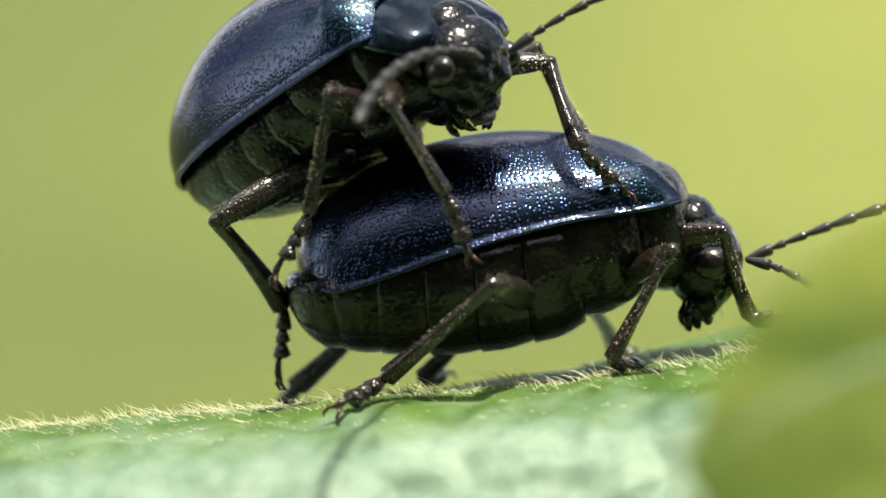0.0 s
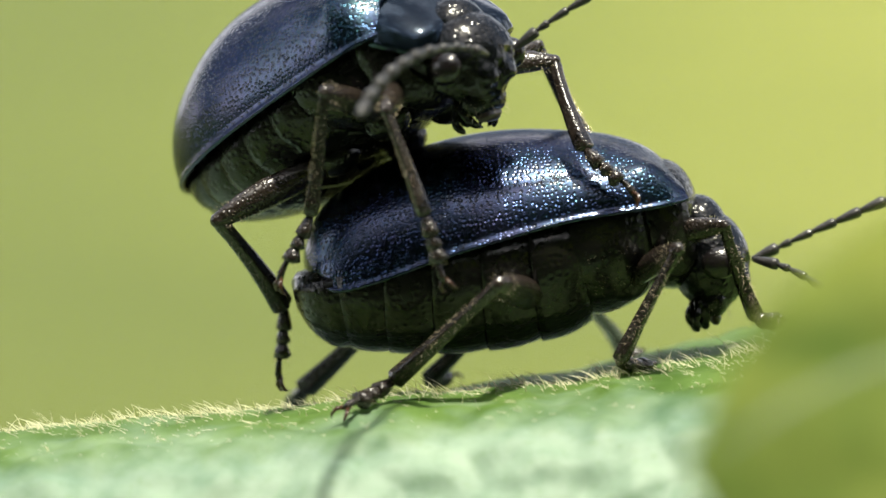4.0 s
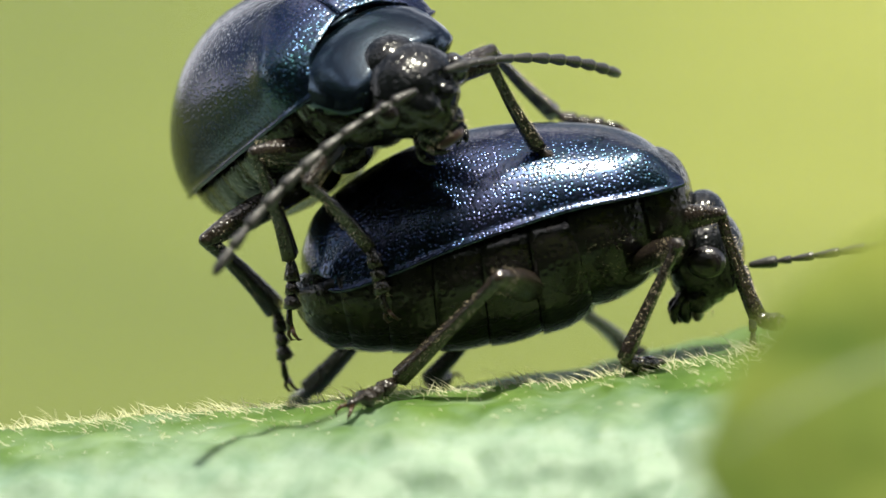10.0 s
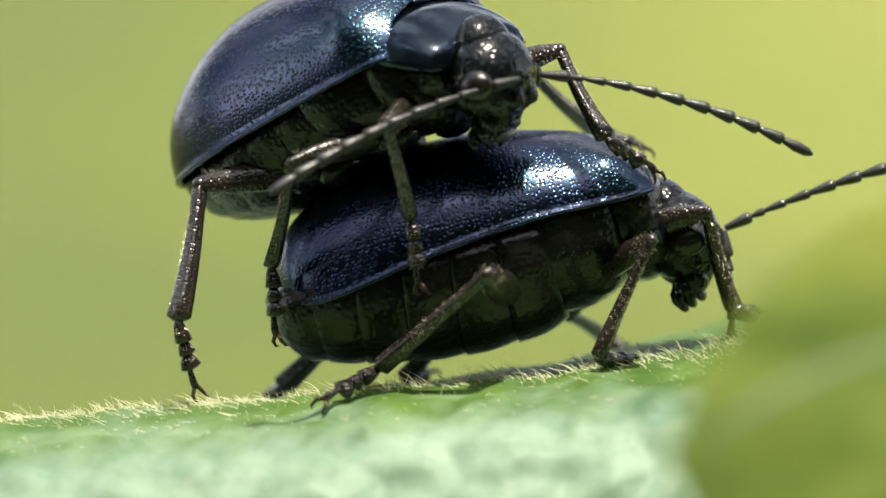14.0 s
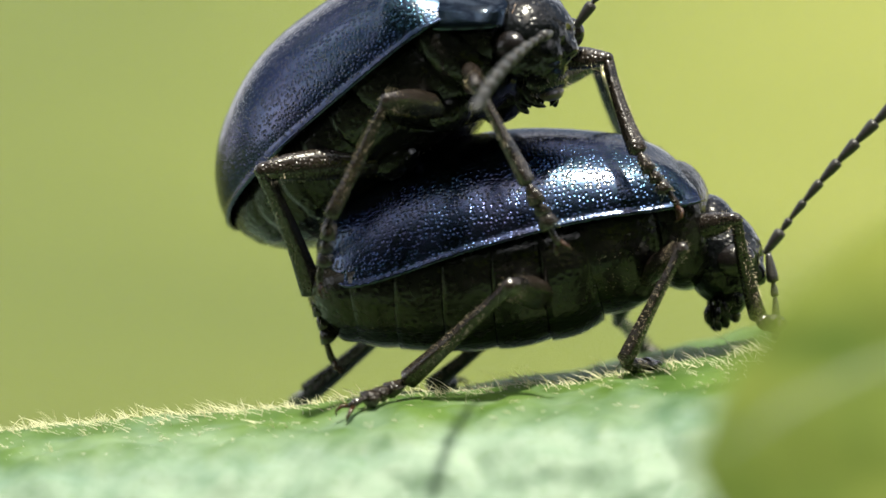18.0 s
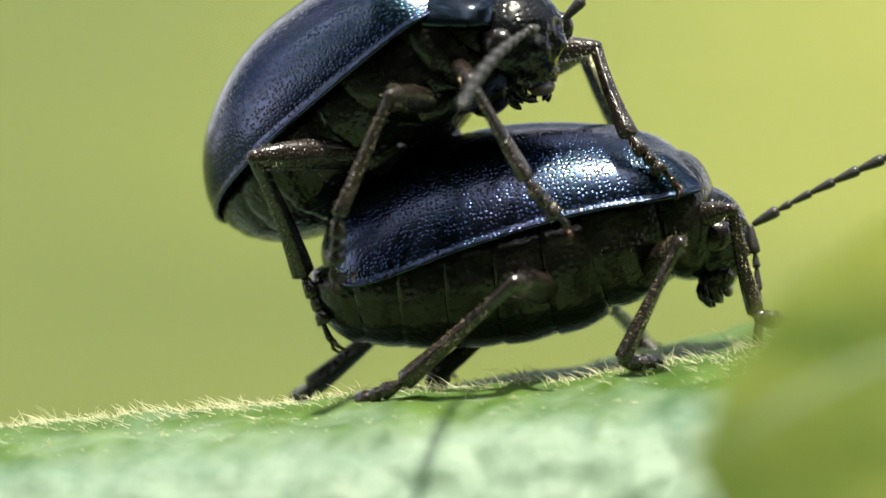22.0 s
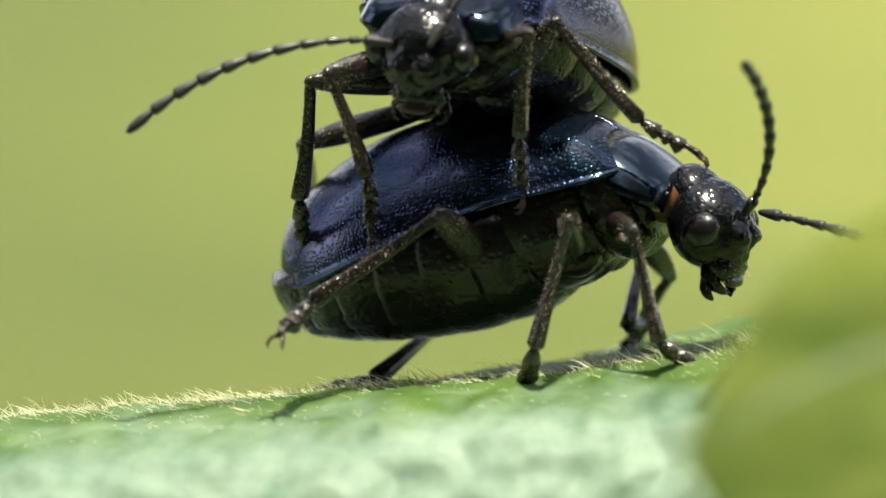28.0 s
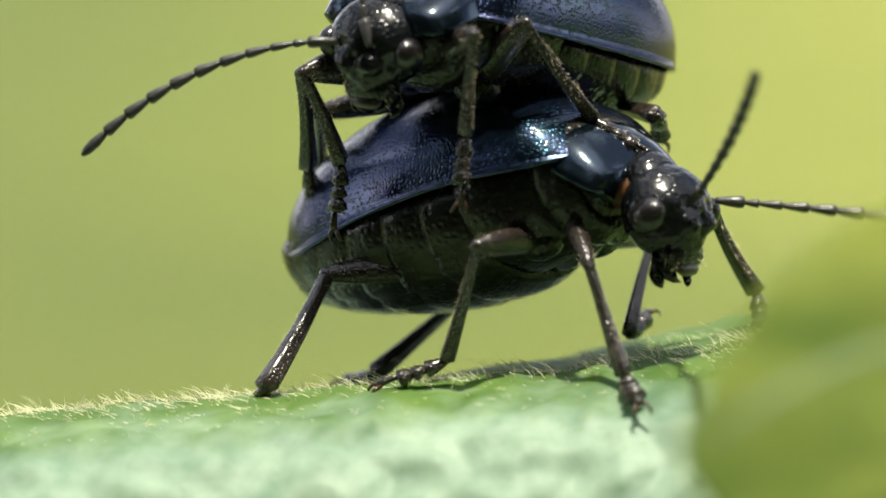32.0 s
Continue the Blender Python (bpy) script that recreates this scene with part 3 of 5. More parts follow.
def head_of(beetle):
    bm = bmesh.new()
    blob(bm, (0.46, 0, 0), (0.64, 0.64, 0.52), u=72, v=48)
    blob(bm, (0.08, 0, -0.03), (0.46, 0.44, 0.34), u=32, v=20)
    # brow, frontal knobs, antennal sockets, cheeks, a groove between the knobs and one above them
    lumps = [((1.02, 0.0, 0.02), 0.16, 0.05), ((0.86, 0.0, 0.36), 0.06, -0.08), ((0.72, 0.0, 0.47), 0.05, -0.06)]
    for s in (1, -1):
        lumps += [((0.78, s * 0.14, 0.42), 0.11, 0.08), ((0.76, s * 0.27, 0.36), 0.10, 0.09), ((0.72, s * 0.50, -0.20), 0.20, 0.06),
                  ((0.58, s * 0.24, 0.50), 0.09, -0.06), ((0.66, s * 0.45, 0.26), 0.12, -0.07), ((0.95, s * 0.34, -0.02), 0.10, -0.07)]
    for w in bm.verts:
        p = w.co / MM
        out = (p - Vector((0.42, 0, 0))).normalized()
        fore = min(1.0, max(0.0, (p.x - 0.45) * 2.2))
        rough = 0.022 * noise.noise(p * 6.0) + 0.016 * noise.noise(p * 13.0) + 0.008 * noise.noise(p * 26.0)
        p = p + out * (rough * (0.25 + fore) + sum(k * math.exp(-((p - Vector(c)).length / r) ** 2) for c, r, k in lumps))
        # the face narrows towards the mouth
        slim = 1 - 0.34 * max(0.0, min(1.0, (p.x - 0.5) / 0.6)) ** 1.3
        w.co = Vector((p.x, p.y * slim, p.z * (0.5 + 0.5 * slim))) * MM
    head = part("head", bm, HEAD, beetle, "glossy black head")
    bm = bmesh.new()
    rings = []
    for x, w, t in ((0.86, 0.34, 0.20), (1.0, 0.35, 0.20), (1.10, 0.31, 0.17), (1.16, 0.25, 0.10)):
        rings.append([(x + 0.02 * noise.noise(Vector((x * 9, k, 0))), (w + 0.03 * noise.noise(Vector((x * 7, k * 0.9, 3)))) * math.copysign(abs(math.cos(a)) ** 0.6, math.cos(a)), -0.04 + t * math.sin(a)) for k, a in enumerate([k * math.pi / 10 for k in range(20)])])
    rings_mesh(bm, rings)
    part("clypeus", bm, HEAD, head)
    bm = bmesh.new()
    rings = []
    for x, w, t in ((1.12, 0.22, 0.07), (1.2, 0.23, 0.08), (1.26, 0.17, 0.05), (1.28, 0.10, 0.02)):
        rings.append([(x, w * math.cos(a), -0.04 + t * math.sin(a)) for a in [k * math.pi / 8 for k in range(16)]])
    rings_mesh(bm, rings)
    part("labrum", bm, MOUTH, head, "red-brown upper lip")
    for s in (1, -1):
        bm = bmesh.new()
        blob(bm, (0.52, s * 0.57, 0.10), (0.21, 0.17, 0.25), u=26, v=18)
        part("eye", bm, EYE_M, head, "bulging black eye")
        bm = bmesh.new()
        tube(bm, [(0.92, s * 0.24, -0.18), (1.06, s * 0.26, -0.20), (1.18, s * 0.22, -0.20), (1.27, s * 0.13, -0.18), (1.31, s * 0.05, -0.17)], [0.10, 0.105, 0.085, 0.05, 0.015], 12, 0.8)
        part("mandible", bm, HEAD, head)
        for y0, drop, reach, fat in ((0.30, -0.26, 1.32, 0.052), (0.13, -0.32, 1.24, 0.042)):
            bm = bmesh.new()
            a = Vector((0.88, s * y0, drop + 0.08))
            b = Vector((reach - 0.14, s * (y0 + 0.06), drop - 0.05))
            c = Vector((reach, s * y0 * 0.85, drop - 0.03))
            tube(bm, [a, a.lerp(b, 0.4), a.lerp(b, 0.5), a.lerp(b, 0.6), a.lerp(b, 0.9), b, b.lerp(c, 0.15), b.lerp(c, 0.5), b.lerp(c, 0.85), c], [fat * k for k in (0.7, 0.95, 0.65, 0.95, 1.1, 0.7, 0.95, 1.0, 0.6, 0.2)], 10)
            part("palp", bm, HEAD, head)
    spots = []
    for k in range(120):
        x = rng.uniform(0.75, 1.2)
        a = rng.uniform(-0.4, 3.5)
        r = 0.36 - 0.16 * (x - 0.75)
        spots.append(((x, r * math.cos(a), -0.05 + r * 0.62 * math.sin(a)), (1, math.cos(a), math.sin(a)), rng.uniform(0.05, 0.11)))
    part("bristles", bristle_mesh(spots), BRISTLE, head, "short golden bristles round the mouth", smooth=False)
    head.scale = (1.1, 1.1, 1.1)
    return head


def antenna_pieces(head, side):
    """Eleven rods, thin at the root and wider at the end; each lies along its own x."""
    made = []
    for i, length in enumerate(ANT):
        r = (0.058, 0.04, 0.042, 0.048, 0.054, 0.058, 0.06, 0.062, 0.062, 0.06, 0.055)[i] * 1.25
        bm = bmesh.new()
        spots = [(0, 0, 0), (0.04, 0, 0), (length * 0.45, 0, 0), (length * 0.82, 0, 0), (length * 0.97, 0, 0), (length * 1.03, 0, 0)]
        rad = [r * 0.45, r * 0.6, r * 0.85, r * 1.06, r * 1.0, r * 0.5]
        if i == 10:
            rad = [r * 0.45, r * 0.7, r * 1.05, r * 0.9, r * 0.45, r * 0.12]
        tube(bm, spots, rad, 10)
        piece = part("antenna_segment", bm, ANTENNA, head)
        made.append(piece)
    return made


def leg_pieces(beetle, which, side):
    lf, lt, ls = BONES[which]
    fat = {"fore": 0.19, "middle": 0.195, "hind": 0.235}[which]
    bm = bmesh.new()
    xs = (-0.05, 0.0, 0.15, 0.35, 0.6, 0.8, 0.94, 1.0, 1.02)
    tube(bm, [(lf * x, 0, 0.05 * math.sin(math.pi * x)) for x in xs], [fat * k for k in (0.25, 0.5, 0.72, 0.95, 1.0, 0.85, 0.62, 0.5, 0.25)], 14, 0.78)
    femur = part("femur", bm, LEG, beetle)
    bm = bmesh.new()
    xs = (-0.02, 0.0, 0.06, 0.2, 0.45, 0.7, 0.88, 0.97, 1.0)
    radii = [k * fat for k in (0.2, 0.36, 0.42, 0.4, 0.46, 0.54, 0.62, 0.64, 0.3)]
    rings = []
    for x, r in zip(xs, radii):
        rings.append([(lt * x, r * (1 + 0.16 * math.cos(4 * a)) * math.cos(a) * 0.85, r * (1 + 0.16 * math.cos(4 * a)) * math.sin(a) - 0.04 * math.sin(math.pi * x)) for a in [k * math.pi / 8 for k in range(16)]])
    rings_mesh(bm, rings)
    tibia = part("tibia", bm, LEG, beetle)
    for bone, length, r, count in ((femur, lf, fat * 0.85, 330), (tibia, lt, fat * 0.5, 380)):
        spots = []
        for k in range(count):
            x = length * (rng.random() ** 0.7) * 0.97 + 0.02
            a = rng.uniform(0, 2 * math.pi)
            rr = r * (0.72 + 0.4 * x / length)
            out = Vector((0, math.cos(a) * 0.8, math.sin(a)))
            spots.append((Vector((x, 0, 0)) + out * rr * 0.85, out + Vector((0.3, rng.gauss(0, 0.3), rng.gauss(0, 0.3))), rng.uniform(0.03, 0.06)))
        part("bristles", bristle_mesh(spots), BRISTLE, bone, "short golden bristles", smooth=False)
    bm = bmesh.new()
    blob(bm, (lf * 1.0, 0, 0), (fat * 0.5, fat * 0.45, fat * 0.5), u=10, v=7)
    part("knee", bm, LEG, femur)
    # tarsus: three pads, a slim last joint, two claws
    bm = bmesh.new()
    tube(bm, [(-0.03, 0, 0), (0.05 * ls, 0, 0), (0.17 * ls, 0, -0.01), (0.27 * ls, 0, -0.015), (0.3 * ls, 0, -0.01)], [0.03, 0.07, 0.1, 0.118, 0.05], 10, 1.15)
    tarsus = part("tarsus", bm, LEG, beetle)
    for x0, x1, r in ((0.26, 0.47, 0.108), (0.43, 0.66, 0.132)):
        bm = bmesh.new()
        tube(bm, [(x0 * ls, 0, 0), ((x0 * 0.6 + x1 * 0.4) * ls, 0, 0), ((x0 * 0.15 + x1 * 0.85) * ls, 0, -0.02), (x1 * ls, 0, -0.03)], [0.04, r * 0.75, r, r * 0.5], 10, 1.25)
        part("tarsal_pad", bm, LEG, tarsus)
    bm = bmesh.new()
    tube(bm, [(0.56 * ls, 0, 0.01), (0.7 * ls, 0, 0.03), (0.84 * ls, 0, 0.03), (0.93 * ls, 0, 0.0)], [0.035, 0.042, 0.055, 0.05], 8)
    part("last_joint", bm, LEG, tarsus)
    for s in (1, -1):
        bm = bmesh.new()
        tube(bm, [(0.9 * ls, s * 0.03, 0.0), (0.99 * ls, s * 0.09, 0.0), (1.06 * ls, s * 0.11, -0.06), (1.06 * ls, s * 0.1, -0.13)], [0.034, 0.03, 0.02, 0.005], 7)
        part("claw", bm, CLAW, tarsus, "hooked brown claw")
    spots = []
    for k in range(110):
        x = rng.uniform(0.05, 0.7) * ls
        a = rng.uniform(0, math.pi * 2)
        out = Vector((0, math.cos(a), math.sin(a)))
        spots.append((Vector((x, 0, -0.01)) + out * 0.08, out + Vector((0.8, 0, 0)), rng.uniform(0.05, 0.09)))
    part("bristles", bristle_mesh(spots), BRISTLE, tarsus, "short golden bristles", smooth=False)
    return femur, tibia, tarsus


def nod(angle):
    """The neck shield and all before it, bent down by an angle."""
    return Matrix.Translation(HINGE * MM) @ pose(0, 0, 0, 0, angle, 0) @ Matrix.Translation(-HINGE * MM)


def nodded(p, angle):
    return nod(angle) @ (Vector(p) * MM) / MM


def beetle_of(label, swell, belly, form):
    beetle = new("beetle")
    tagged(beetle, label, "beetle", "pair of leaf beetles")
    for s in (1, -1):
        elytron(s, beetle, form)
    bm = bmesh.new()
    rings = [[(x, w * math.cos(a), 0.62 + 0.8 * h * math.sin(a)) for a in [k * math.pi / 5 for k in range(10)]] for x, w, h in ((1.7, 0.02, 0.12), (1.9, 0.16, 0.14), (2.12, 0.26, 0.1), (2.2, 0.25, 0.02))]
    rings_mesh(bm, rings)
    part("scutellum", bm, PRONOTUM, beetle, "small black triangular plate", at=pose(form["plate"][0] * MM, 0, form["plate"][1] * MM))
    for a, b in zip(belly, belly[1:]):
        belly_segment(a - 0.05, b + 0.02, swell, form, beetle)
    root = swell * form["deep"][-1][1] * 1.07
    sternum(0.35, 1.65, lambda f: 1.64 - 0.36 * f, lambda f: root * (1 - f) + 1.22 * f, "metasternum", beetle)
    spots = []
    for k in range(150):
        x, a = rng.uniform(0.7, 1.65), rng.choice((-1, 1)) * rng.uniform(0.75, 1.3)
        f = (x - 0.35) / 1.3
        deep = root * (1 - f) + 1.22 * f
        out = Vector((0.5, math.sin(a), -0.6 * math.cos(a)))
        spots.append((Vector((x, (1.64 - 0.36 * f) * math.sin(a) * 1.01, 0.05 - deep * math.cos(a) ** 0.7 * 1.01)), out, rng.uniform(0.04, 0.09)))
    part("bristles", bristle_mesh(spots), BRISTLE, beetle, "short golden hairs on the flank", smooth=False)
    sternum(1.55, 2.2, lambda f: 1.25 - 0.1 * f, lambda f: 1.26 - 0.08 * f, "mesosternum", beetle)
    bm = bmesh.new()
    blob(bm, (1.95, 0, 0.0), (0.42, 1.12, 0.62), u=24, v=16)
    part("mesonotum", bm, BELLY, beetle)
    shield = pronotum(beetle)
    sternum(2.1, 3.05, lambda f: 1.05 - 0.28 * f * f, lambda f: 1.12 - 0.35 * f, "prosternum", shield)
    bm = bmesh.new()
    tube(bm, [(2.5, 0, -0.06), (2.9, 0, -0.05), (3.3, 0, -0.03)], [0.33, 0.35, 0.33], 18, 1.65)
    part("neck", bm, JOINT, shield, "orange-brown neck skin")
    head = head_of(beetle)
    legs, antennae = {}, {}
    for s, hand_side in ((-1, "right"), (1, "left")):
        antennae[hand_side] = antenna_pieces(head, s)
        for which, (x, y, z) in SEATS.items():
            bm = bmesh.new()
            deep = {"hind": 0.25, "middle": 0.27, "fore": 0.34}[which]
            blob(bm, (x, s * y, z + 0.30 - deep), (0.36, 0.36, deep), (0, 0, s * 25), u=18, v=12)
            part("coxa", bm, BELLY, shield if which == "fore" else beetle)
            legs[which, hand_side] = leg_pieces(beetle, which, s)
    return beetle, head, legs, antennae, shield


under = beetle_of("metallic blue-black leaf beetle with a swollen belly, standing on the leaf", 1.34, [-3.28, -2.62, -1.95, -1.28, -0.6, 0.05, 0.6], UNDER_FORM)
upper = beetle_of("metallic blue-black leaf beetle clasping the other beetle's back", 1.15, [-3.02, -2.45, -1.8, -1.15, -0.5, 0.1, 0.6], UPPER_FORM)
UNDER_SIZE, UPPER_SIZE = 1.03, 1.0
under[0].scale = (UNDER_SIZE,) * 3
upper[0].scale = (UPPER_SIZE,) * 3

# ---- how the beetles move; mm and degrees ----
# time, place (x, y, z), roll, pitch, yaw
BODY = {
    "under": [
        (0, 1.12, 0, 0.21, -6.5, -12.2, -0.12),
        (7.5, 1.09, 0, 0.26, -6.5, -12.4, -0.02),
        (9, 1.06, 0, 0.28, -7.82, -13.36, 1.06),
        (10, 0.98, 0, 0.3, -7.88, -14.76, 1.98),
        (11, 0.93, 0, 0.33, -7.86, -16.54, 1.5),
        (12, 0.94, 0, 0.33, -7.84, -16.26, 1.12),
        (13, 0.95, 0, 0.19, -7.78, -15.52, -0.07),
        (13.5, 0.94, 0, 0.08, -7.76, -17.3, -0.28),
        (15.5, 1.14, 0, 0.25, -6.5, -11.3, -1.71),
        (17, 1.21, 0, 0.25, -6.5, -11.3, 0.12),
        (19, 1.27, 0, 0.24, -6.5, -11.5, -3.02),
        (22, 1.3, 0, 0.27, -7, -13.4, -2.86),
        (23, 1.31, 0, 0.27, -9.52, -14.42, -4.42),
        (24.5, 1.28, 0, 0.25, -7.65, -15.81, -3.29),
        (25, 0.52, 0, 0.37, 2, -19.68, 3.62),
        (25.5, 0.24, 0, 0.22, 4, -21, 4.78),
        (27.5, 0.25, 0, 0.2, 2, -22, -8),
        (28, 0.78, 0, 0.37, -3, -18.5, -20.5),
        (29, 0.62, 0, 0.55, -3, -18.5, -34),
        (29.5, 0.65, 0, 0.67, -3, -19, -37),
        (30, 0.6, 0, 0.77, -3, -19.1, -41),
        (30.5, 0.58, 0, 0.72, -3, -18.3, -40),
        (31, 0.7, 0, 0.63, -3, -17.2, -38),
        (32, 0.71, 0, 0.63, -3, -17.3, -38.5),
    ],
    "upper": [
        (0, -1.45, 0.2, 2.27, 7.81, -28.92, -49.73),
        (3.5, -1.5, 0.2, 2.28, 7.74, -29.71, -48.97),
        (7.5, -1.61, 0.2, 2.31, 7.78, -28.86, -49.04),
        (8, -1.73, 0.2, 2.29, 19.47, -28.18, -59.61),
        (9, -1.85, 0.2, 2.25, 27.57, -25.84, -66.6),
        (10, -1.98, 0.2, 2.13, 30.91, -20.24, -68.12),
        (11, -2.03, 0.2, 2.12, 31.74, -15.55, -64.38),
        (12, -1.69, 0.2, 2.23, 21.84, -15.98, -51.53),
        (12.5, -1.64, 0.2, 2.2, 12, -22, -45.68),
        (13, -1.46, 0.2, 2.15, 2, -36.5, -29.28),
        (13.5, -1.24, 0.2, 2.12, 10.62, -22.35, -46.16),
        (15.5, -0.87, 0.2, 1.78, 2.13, -40.24, -52.63),
        (16, -0.87, 0.2, 1.99, 1.31, -39.07, -38.2),
        (19, -0.9, 0.2, 2.16, 3.06, -37.78, -38.3),
        (23, -1.09, 0.2, 2.16, 3.22, -37.87, -38.17),
        (24.5, -1.06, 0.2, 2.17, 3.8, -34.56, -42.86),
        (25, -1.41, 0.2, 2.35, 9.47, -27.63, -60.51),
        (25.5, -1.12, 0.2, 2.3, 11.54, -23.36, -73.19),
        (27.5, -0.54, 0.4, 2.75, 0, -16, -94),
        (28, 0.68, 0.4, 2.76, -5, -16, -108),
        (29, 0.79, 0.4, 2.97, -5, -14, -118),
        (30, 0.73, 0.4, 3.09, -5, -12, -126),
        (32, 0.85, 0.4, 2.94, -5, -12, -126),
    ],
}

# time, pitch, yaw, roll of the head on its neck, and how far it is stretched out
HEADS = {
    "under": [
        (0, 93, 0.4, 0, -0.05),
        (8, 92.2, 4.3, 0, 0.01),
        (10, 107.6, -9.4, 0, 0.16),
        (12, 87.5, -6, 0, -0.17),
        (13.5, 81.3, -4.5, 0, -0.21),
        (15.6, 91.6, 7, 0, 0.02),
        (17, 89.6, 6.9, 0, -0.01),
        (19, 82, 3.3, 0, -0.16),
        (20, 60.9, -18.9, 0, -0.48),
        (21, 76.8, -4.3, 0, -0.39),
        (22, 80.6, -3.1, 0, -0.38),
        (23, 86.6, -6.2, 0, -0.29),
        (24.5, 88.4, -5.9, 0, -0.28),
        (25, 83.6, -9.7, 0, -0.01),
        (25.5, 71.7, -19.5, 0, 0.34),
        (27.5, 70.1, -20.3, 0, 0.45),
        (28, 81.1, -7, 0, 0.36),
        (29, 73.6, 3, 0, 0.2),
        (29.5, 73.8, 5.5, 0, 0.16),
        (30, 65.3, 6.4, 0, 0.1),
        (30.5, 72.9, 8, 0, 0.22),
        (31, 72.8, 0.6, 0, 0.25),
        (32, 78.5, 1, 0, 0.28),
    ],
    "upper": [
        (0, 98, 0, 0, 0),
        (7.5, 98, 0, 0, 0),
        (9, 85, 0, 0, 0),
        (11, 80, 0, 0, 0),
        (12.5, 92, 0, 0, 0),
        (13, 100, 15, 0, 0.32),
        (16, 112, 0, 0, 0),
        (19, 100, -8, 0, 0),
        (24.5, 100, -8, 0, 0),
        (25, 100, 0, 0, 0),
        (27.5, 88, 0, 0, 0),
        (28, 86, 0, 0, 0),
        (32, 88, 5, 0, 0),
    ],
}

# time, droop of the neck shield
DROOPS = {
    "under": [
        (0, 45.9),
        (8, 49.2),
        (10, 50.8),
        (12, 60.7),
        (13.5, 42.7),
        (15.6, 43),
        (17, 44.6),
        (19, 49.6),
        (20, 54.1),
        (21, 52.2),
        (22, 52.1),
        (23, 51.9),
        (24.5, 53.9),
        (25, 36.3),
        (25.5, 37.1),
        (27.5, 34.1),
        (28, 36),
        (29, 32),
        (29.5, 26),
        (30, 26),
        (30.5, 26.5),
        (31, 39),
        (32, 36),
    ],
    "upper": [
        (0, 34),
        (7.5, 34),
        (9, 34),
        (11.5, 34),
        (12.5, 26),
        (13, 20),
        (13.5, 28),
        (15.5, 26),
        (16, 26),
        (19, 32),
        (24.5, 34),
        (25.5, 34),
        (27.5, 28),
        (28, 24),
        (32, 20),
    ],
}

# time, how far the neck shield is drawn in under the wing cases
TUCKS = {
    "under": [(0, 1.6), (24.5, 1.6), (25, 0.5), (28, 0.4), (32, 0.4)],
    "upper": [(0, 0.25), (32, 0.25)],
}

# time, then the upward angle in the view's plane and the lean towards the viewer, at the root and at the tip
FEELERS = {"under": {}, "upper": {}}
FEELERS["under"]["left"] = [
        (0, 24, 0, 12, 0),
        (6, 26, 0, 22, 0),
        (8, 26, 0, 20, 0),
        (8.8, 10, 10, 4, 10),
        (9, 10, 10, 14, 10),
        (9.5, 25, 0, 25, 0),
        (10.2, 5, 10, 5, 10),
        (11, 38, 0, 20, 0),
        (11.6, 15, 0, 15, 0),
        (12, 75, -10, 32, 0),
        (12.5, 50, 0, 30, 0),
        (13, 52, 0, 35, 0),
        (13.5, 28, 0, 12, 0),
        (15.5, 8, 0, 12, 0),
        (16.2, 8, 0, 14, 0),
        (17, 38, 0, 20, 0),
        (18, 55, 0, 40, 0),
        (19, 42, 0, 28, 0),
        (20, 35, 0, 25, 0),
        (21, 22, 0, 8, 0),
        (22, 30, 0, 18, 0),
        (22.5, 55, 0, 30, 0),
        (23, 16, 0, 2, 0),
        (23.5, 52, 0, 38, 0),
        (24, 54, 0, 44, 0),
        (24.5, 40, 0, 30, 0),
        (25, 45, 0, 30, 0),
        (25.5, 30, 0, 15, 0),
        (27.5, 0, 0, -6, 0),
        (27.8, 20, 0, 5, 0),
        (28, -5, 50, -15, 50),
        (28.3, 35, 0, 15, 0),
        (28.6, 0, 0, -8, 0),
        (29, 5, 0, -3, 0),
        (29.3, 35, 0, 20, 0),
        (30, 52, 0, 35, 0),
        (30.3, 12, 0, -5, 0),
        (30.6, 5, 0, 0, 0),
        (31, 12, 0, 16, 0),
        (31.3, 0, 0, -4, 0),
        (31.6, 30, 0, 15, 0),
        (32, -4, 0, -8, 0),
    ]
FEELERS["under"]["right"] = [
        (0, -8, 40, -85, 35),
        (7.5, -8, 40, -85, 35),
        (8.2, -80, 10, -110, 5),
        (19, -80, 10, -110, 5),
        (19.5, 100, 45, 122, 45),
        (20.2, 100, 45, 122, 45),
        (21, -80, 10, -110, 5),
        (24.5, -80, 10, -110, 5),
        (25, 0, 10, -20, 0),
        (25.5, 50, 0, 30, 0),
        (27.5, 60, 50, 100, 40),
        (28, 62, 48, 125, 55),
        (28.5, 80, 45, 120, 50),
        (29, 75, 56, 118, 58),
        (29.4, 200, 60, 260, 50),
        (29.7, 75, 45, 120, 50),
        (30, 85, 74, 100, 74),
        (30.3, 95, 0, 85, 0),
        (30.7, -10, 30, -100, 20),
        (31, 5, 55, -95, 50),
        (31.3, 40, 45, 105, 50),
        (31.6, 20, 65, 40, 65),
        (32, 62, 58, 80, 58),
    ]
